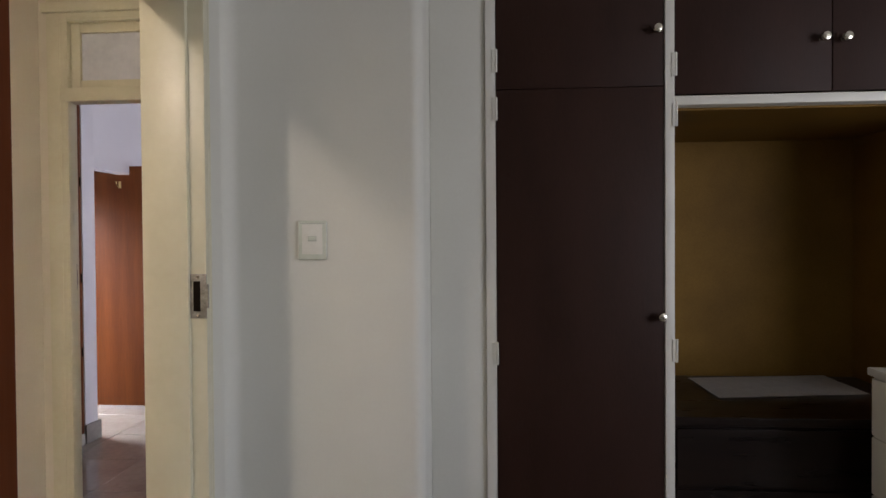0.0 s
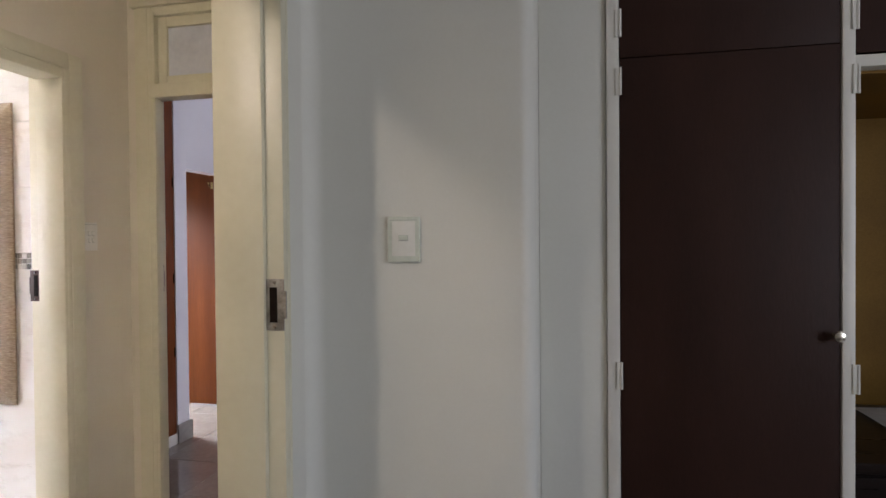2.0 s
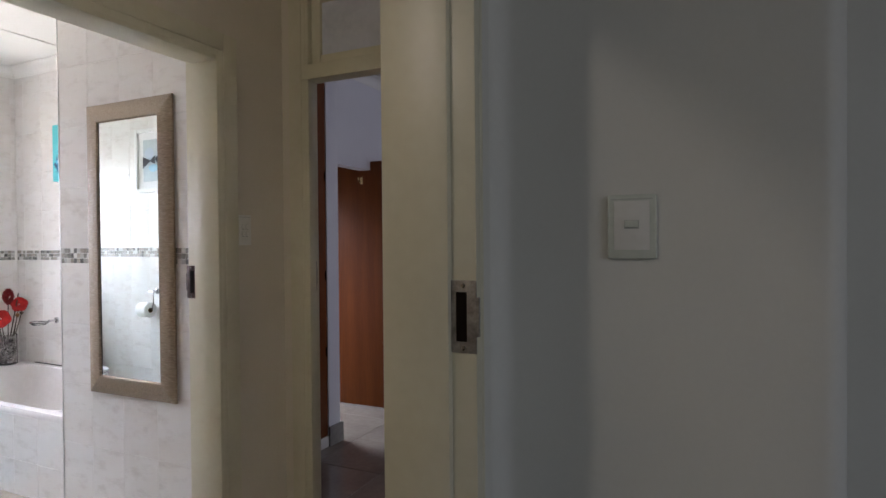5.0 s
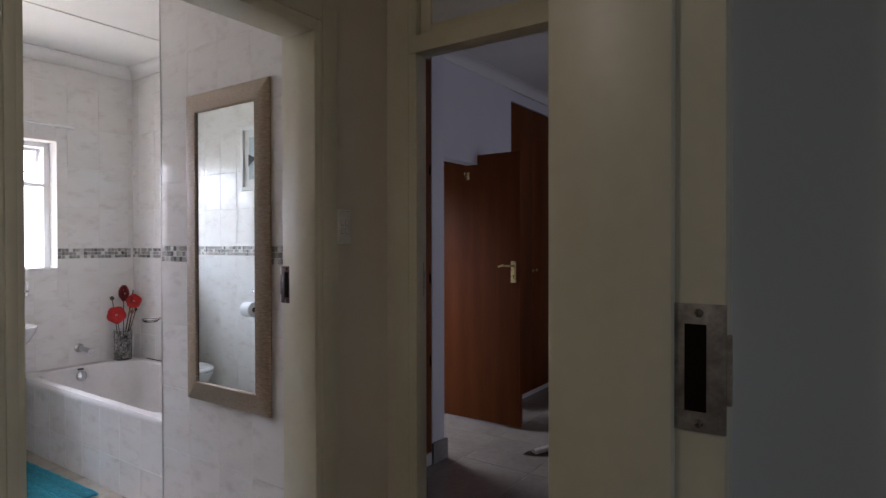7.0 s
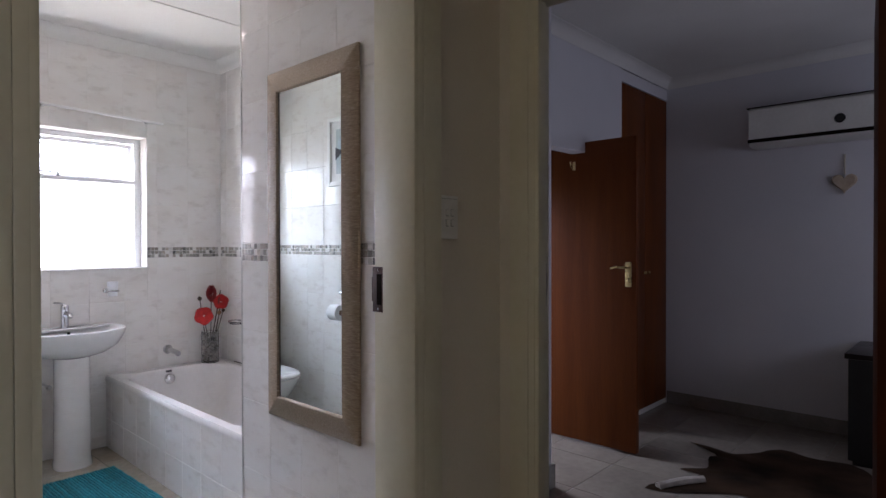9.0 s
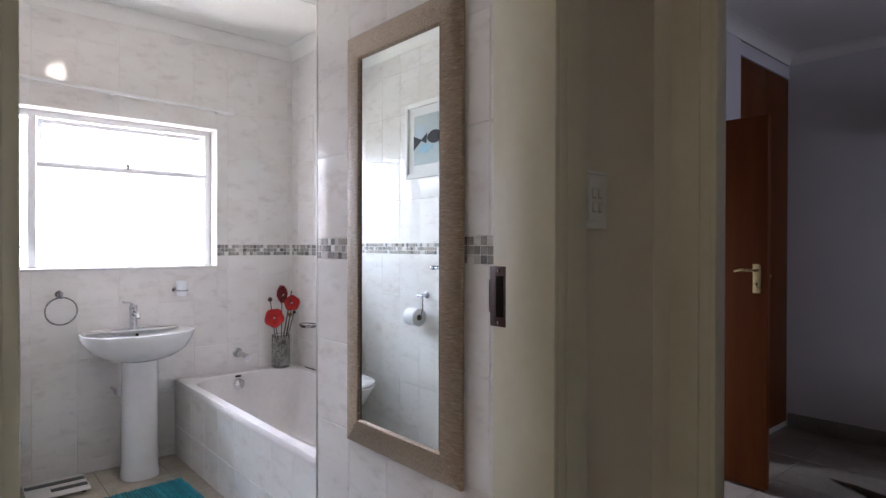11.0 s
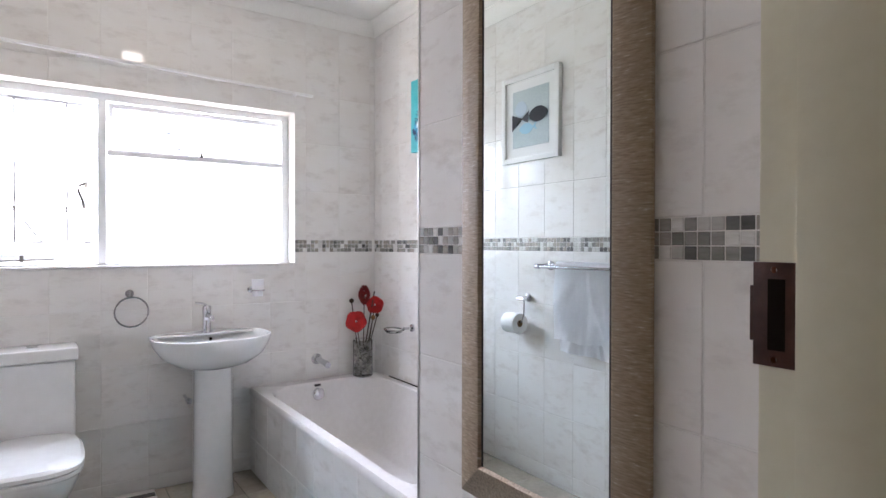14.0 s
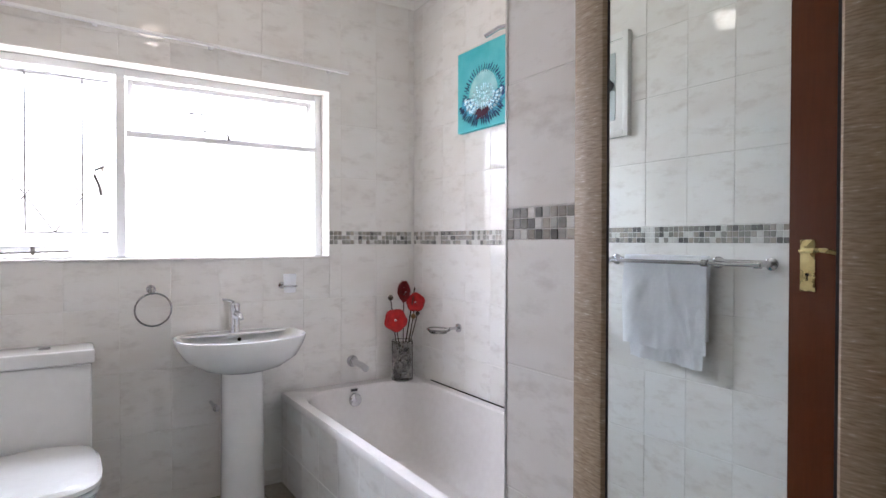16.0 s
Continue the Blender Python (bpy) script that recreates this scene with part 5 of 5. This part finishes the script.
scales = thing("bathroom_scale", "pale glass bathroom scale with dark bands by the wall", "bathroom scale")
part("plate", bx((-4.76, -4.50, 2.12, 2.40, 0.016, 0.026), b=0.003), M_TILE_SET, scales)
part("band", bx((-4.70, -4.655, 2.125, 2.395, 0.0262, 0.0285)), M_BLACK, scales)
part("band", bx((-4.60, -4.555, 2.23, 2.395, 0.0262, 0.0285)), M_DRESSER, scales)
for x, y in ((-4.73, 2.15), (-4.73, 2.37), (-4.53, 2.15), (-4.53, 2.37)):
    part("foot", lathe(((0.012, 0.001), (0.012, 0.016)), 10, pose(x, y, 0)), M_BLACK, scales)

# evenly glowing panel added beyond the bathroom window in place of the bright outdoors
structure("backdrop", bx((-12.0, -11.9, -4.0, 9.0, -1.0, 5.5)), M_OUTDOOR_GLOW, "glowing panel standing in for the bright outdoors")


# ---- tiles ----
cache = {}


def piece_mesh(w, h, t, material, c=0.0016):
    """A tile: width, height, thickness, with a worn front arris; front faces -y."""
    key = (round(w, 4), round(h, 4), round(t, 4), material.name)
    if key not in cache:
        bm = bmesh.new()
        a = [bm.verts.new(p) for p in ((-w / 2, 0, -h / 2), (w / 2, 0, -h / 2), (w / 2, 0, h / 2), (-w / 2, 0, h / 2))]
        m = [bm.verts.new((v.co.x, -t + c, v.co.z)) for v in a]
        f = [bm.verts.new((v.co.x - math.copysign(c, v.co.x), -t, v.co.z - math.copysign(c, v.co.z))) for v in a]
        for p, q in ((a, m), (m, f)):
            for i in range(4):
                bm.faces.new((p[i], p[(i + 1) % 4], q[(i + 1) % 4], q[i]))
        bm.faces.new(f)
        cache[key] = mesh_of("piece", bm, material, smooth=False)
    return cache[key]


def lay(parent, m, ulen, rows, pitch, start, material, holes=(), joint=0.0019, t=0.006, name="tile", joined=False):
    """Tiles on a wall: m places local x along the wall and z up, facing -y. rows: (z0, z1). holes: (u0, u1, z0, z1)."""
    us = [0.0]
    u = start if start > 0.02 else start + pitch
    while u < ulen - 0.02:
        us.append(u)
        u += pitch
    us.append(ulen)
    cells = []
    for z0, z1 in rows:
        for a, b in zip(us, us[1:]):
            todo = [(a, b, z0, z1)]
            for h in holes:
                nxt = []
                for c in todo:
                    if c[1] <= h[0] or c[0] >= h[1] or c[3] <= h[2] or c[2] >= h[3]:
                        nxt.append(c)
                        continue
                    if c[0] < h[0]:
                        nxt.append((c[0], h[0], c[2], c[3]))
                    if c[1] > h[1]:
                        nxt.append((h[1], c[1], c[2], c[3]))
                    lo, hi = max(c[0], h[0]), min(c[1], h[1])
                    if c[2] < h[2]:
                        nxt.append((lo, hi, c[2], h[2]))
                    if c[3] > h[3]:
                        nxt.append((lo, hi, h[3], c[3]))
                todo = nxt
            cells += [c for c in todo if c[1] - c[0] > 0.012 and c[3] - c[2] > 0.012]
    if joined:
        bm = bmesh.new()
        for a, b, z0, z1 in cells:
            me = piece_mesh(b - a - joint, z1 - z0 - joint, t, material)
            base = len(bm.verts)
            bm.from_mesh(me)
            bm.verts.ensure_lookup_table()
            bmesh.ops.transform(bm, matrix=m @ Matrix.Translation(((a + b) / 2, 0, (z0 + z1) / 2)), verts=bm.verts[base:])
        return tagged(part(name, bm, material, parent, smooth=False), kind="stuff")
    for a, b, z0, z1 in cells:
        ob = new(name, piece_mesh(b - a - joint, z1 - z0 - joint, t, material))
        ob.parent = parent
        ob.matrix_basis = m @ Matrix.Translation(((a + b) / 2, 0, (z0 + z1) / 2)) @ pose(0, 0.0004 * math.sin(a * 31 + z0 * 17), 0, 0.12 * math.sin(a * 13 + z0 * 7), 0, 0.12 * math.cos(a * 11 + z0 * 5))


Z0, Z1 = 1.257, 1.330
ROWS = [(0.024, 0.097), (0.097, 0.387), (0.387, 0.677), (0.677, 0.967), (0.967, Z0)] + [(Z1 + 0.29 * k, min(Z1 + 0.29 * (k + 1), H)) for k in range(5)]
BAND = [(Z0 + 0.0243 * k, Z0 + 0.0243 * (k + 1)) for k in range(3)]
ZF = -0.022
win_w = pose(WX - 0.006, 1.47, ZF, 0, 0, 90)          # faces +x, u runs along +y
lay(wall_window, win_w, AY - SY, ROWS, 0.213, 0.06, M_TILE, holes=[(1.56 - SY, 3.166 - SY, 1.161 - ZF, 2.058 - ZF)])
mir_w = pose(PX, MY + 0.006, 0)                     # faces -y
lay(wall_mirror, mir_w, EX + 0.022 - PX, ROWS, 0.222, 0.222, M_TILE)
bck_w = pose(WX, AY + 0.006, ZF)
lay(wall_bath_back, bck_w, PX - WX, ROWS[2:], 0.213, 0.10, M_TILE)
tow_w = pose(EX, SY - 0.006, -0.010, 0, 0, 180)          # faces +y, u runs along -x
lay(wall_towel, tow_w, EX - WX, ROWS, 0.210, 0.02, M_TILE)
lay(bath, pose(WX + 0.002, TY + 0.022, 0), PX - WX - 0.008, [(0.0, 0.19), (0.19, TZ - 0.037)], 0.213, 0.10, M_TILE, t=0.016)

# mosaic band
M_MOS = [surface("mosaic_" + n, d, l, 0.10, scale=14, stretch=(1, 1, 6), fine=50, bump=0.01, per_object=0.25, rough_var=0.04) for n, d, l in
         (("grey", (0.22, 0.215, 0.195), (0.34, 0.33, 0.30)), ("taupe", (0.30, 0.27, 0.23), (0.42, 0.385, 0.34)), ("pale", (0.52, 0.51, 0.48), (0.64, 0.625, 0.60)), ("charcoal", (0.11, 0.11, 0.105), (0.17, 0.17, 0.16)))]
M_MOSJ = [surface("mosaic_joined_" + n, d, l, 0.10, scale=14, fine=50, bump=0.01, rough_var=0.04) for n, d, l in
          (("grey", (0.22, 0.215, 0.195), (0.34, 0.33, 0.30)), ("taupe", (0.30, 0.27, 0.23), (0.42, 0.385, 0.34)), ("pale", (0.52, 0.51, 0.48), (0.64, 0.625, 0.60)), ("charcoal", (0.11, 0.11, 0.105), (0.17, 0.17, 0.16)))]
rng = random.Random(21)


def mosaic(parent, m, u0, u1, joined):
    p = 0.0243
    sets = [bmesh.new() for _ in M_MOSJ]
    for z0, z1 in BAND:
        for i in range(int((u1 - u0) / p)):
            k = rng.choice((0, 0, 0, 1, 1, 2, 2, 3))
            at = m @ Matrix.Translation((u0 + (i + 0.5) * p, 0, (z0 + z1) / 2))
            if joined:
                me = piece_mesh(p - 0.0022, p - 0.0022, 0.0065, M_MOSJ[k], 0.0012)
                base = len(sets[k].verts)
                sets[k].from_mesh(me)
                sets[k].verts.ensure_lookup_table()
                bmesh.ops.transform(sets[k], matrix=at, verts=sets[k].verts[base:])
            else:
                ob = new("mosaic_tile", piece_mesh(p - 0.0022, p - 0.0022, 0.0065, M_MOS[k], 0.0012))
                ob.parent, ob.matrix_basis = parent, at
    for bm, material in zip(sets, M_MOSJ):
        if joined:
            tagged(part("mosaic_tiles", bm, material, parent, smooth=False), kind="stuff")
        else:
            bm.free()


mosaic(wall_mirror, mir_w, 0.002, EX + 0.026 - PX, False)
mosaic(wall_window, win_w, 3.168 - SY, AY - SY, False)
mosaic(wall_bath_back, bck_w, 0.0, PX - WX, True)
mosaic(wall_towel, tow_w, 0.0, EX - WX, True)
structure("trim_corner", bx((PX - 0.004, PX + 0.004, MY - 0.002, MY + 0.012, 0, H - 0.08), b=0.001), M_EDGE, "thin metal edge trim on the tiled corner")

# floor tiles
flat = pose(0, 0, 0, -90)


def floor_tiles(x0, x1, y0, y1, w, material):
    nx, ny = math.ceil((x1 - x0) / w), math.ceil((y1 - y0) / w)
    for i in range(nx):
        for j in range(ny):
            a, b = x0 + i * w, min(x0 + (i + 1) * w, x1)
            c, d = y0 + j * w, min(y0 + (j + 1) * w, y1)
            if b - a < 0.02 or d - c < 0.02:
                continue
            ob = new("tile", piece_mesh(b - a - 0.004, d - c - 0.004, 0.012, material))
            ob.parent = floor
            ob.matrix_basis = Matrix.Translation(((a + b) / 2, (c + d) / 2, -0.012)) @ flat


floor_tiles(WX, EX, SY, TY + 0.02, 0.33, M_FLOOR)
floor_tiles(EX, -0.332, 0.6, DY, 0.42, M_FLOOR2)
floor_tiles(-4.05, 1.05, DY, 6.45, 0.46, M_FLOOR2)
structure("floor_bedroom", bx((-0.332, 3.4, -2.25, 3.24, -0.012, 0.0)), M_FLOOR2, "grey polished bedroom floor")
structure("floor_corridor", bx((HX, -0.332, -3.5, 0.6, -0.012, 0.0)), M_FLOOR2, "grey polished corridor floor")
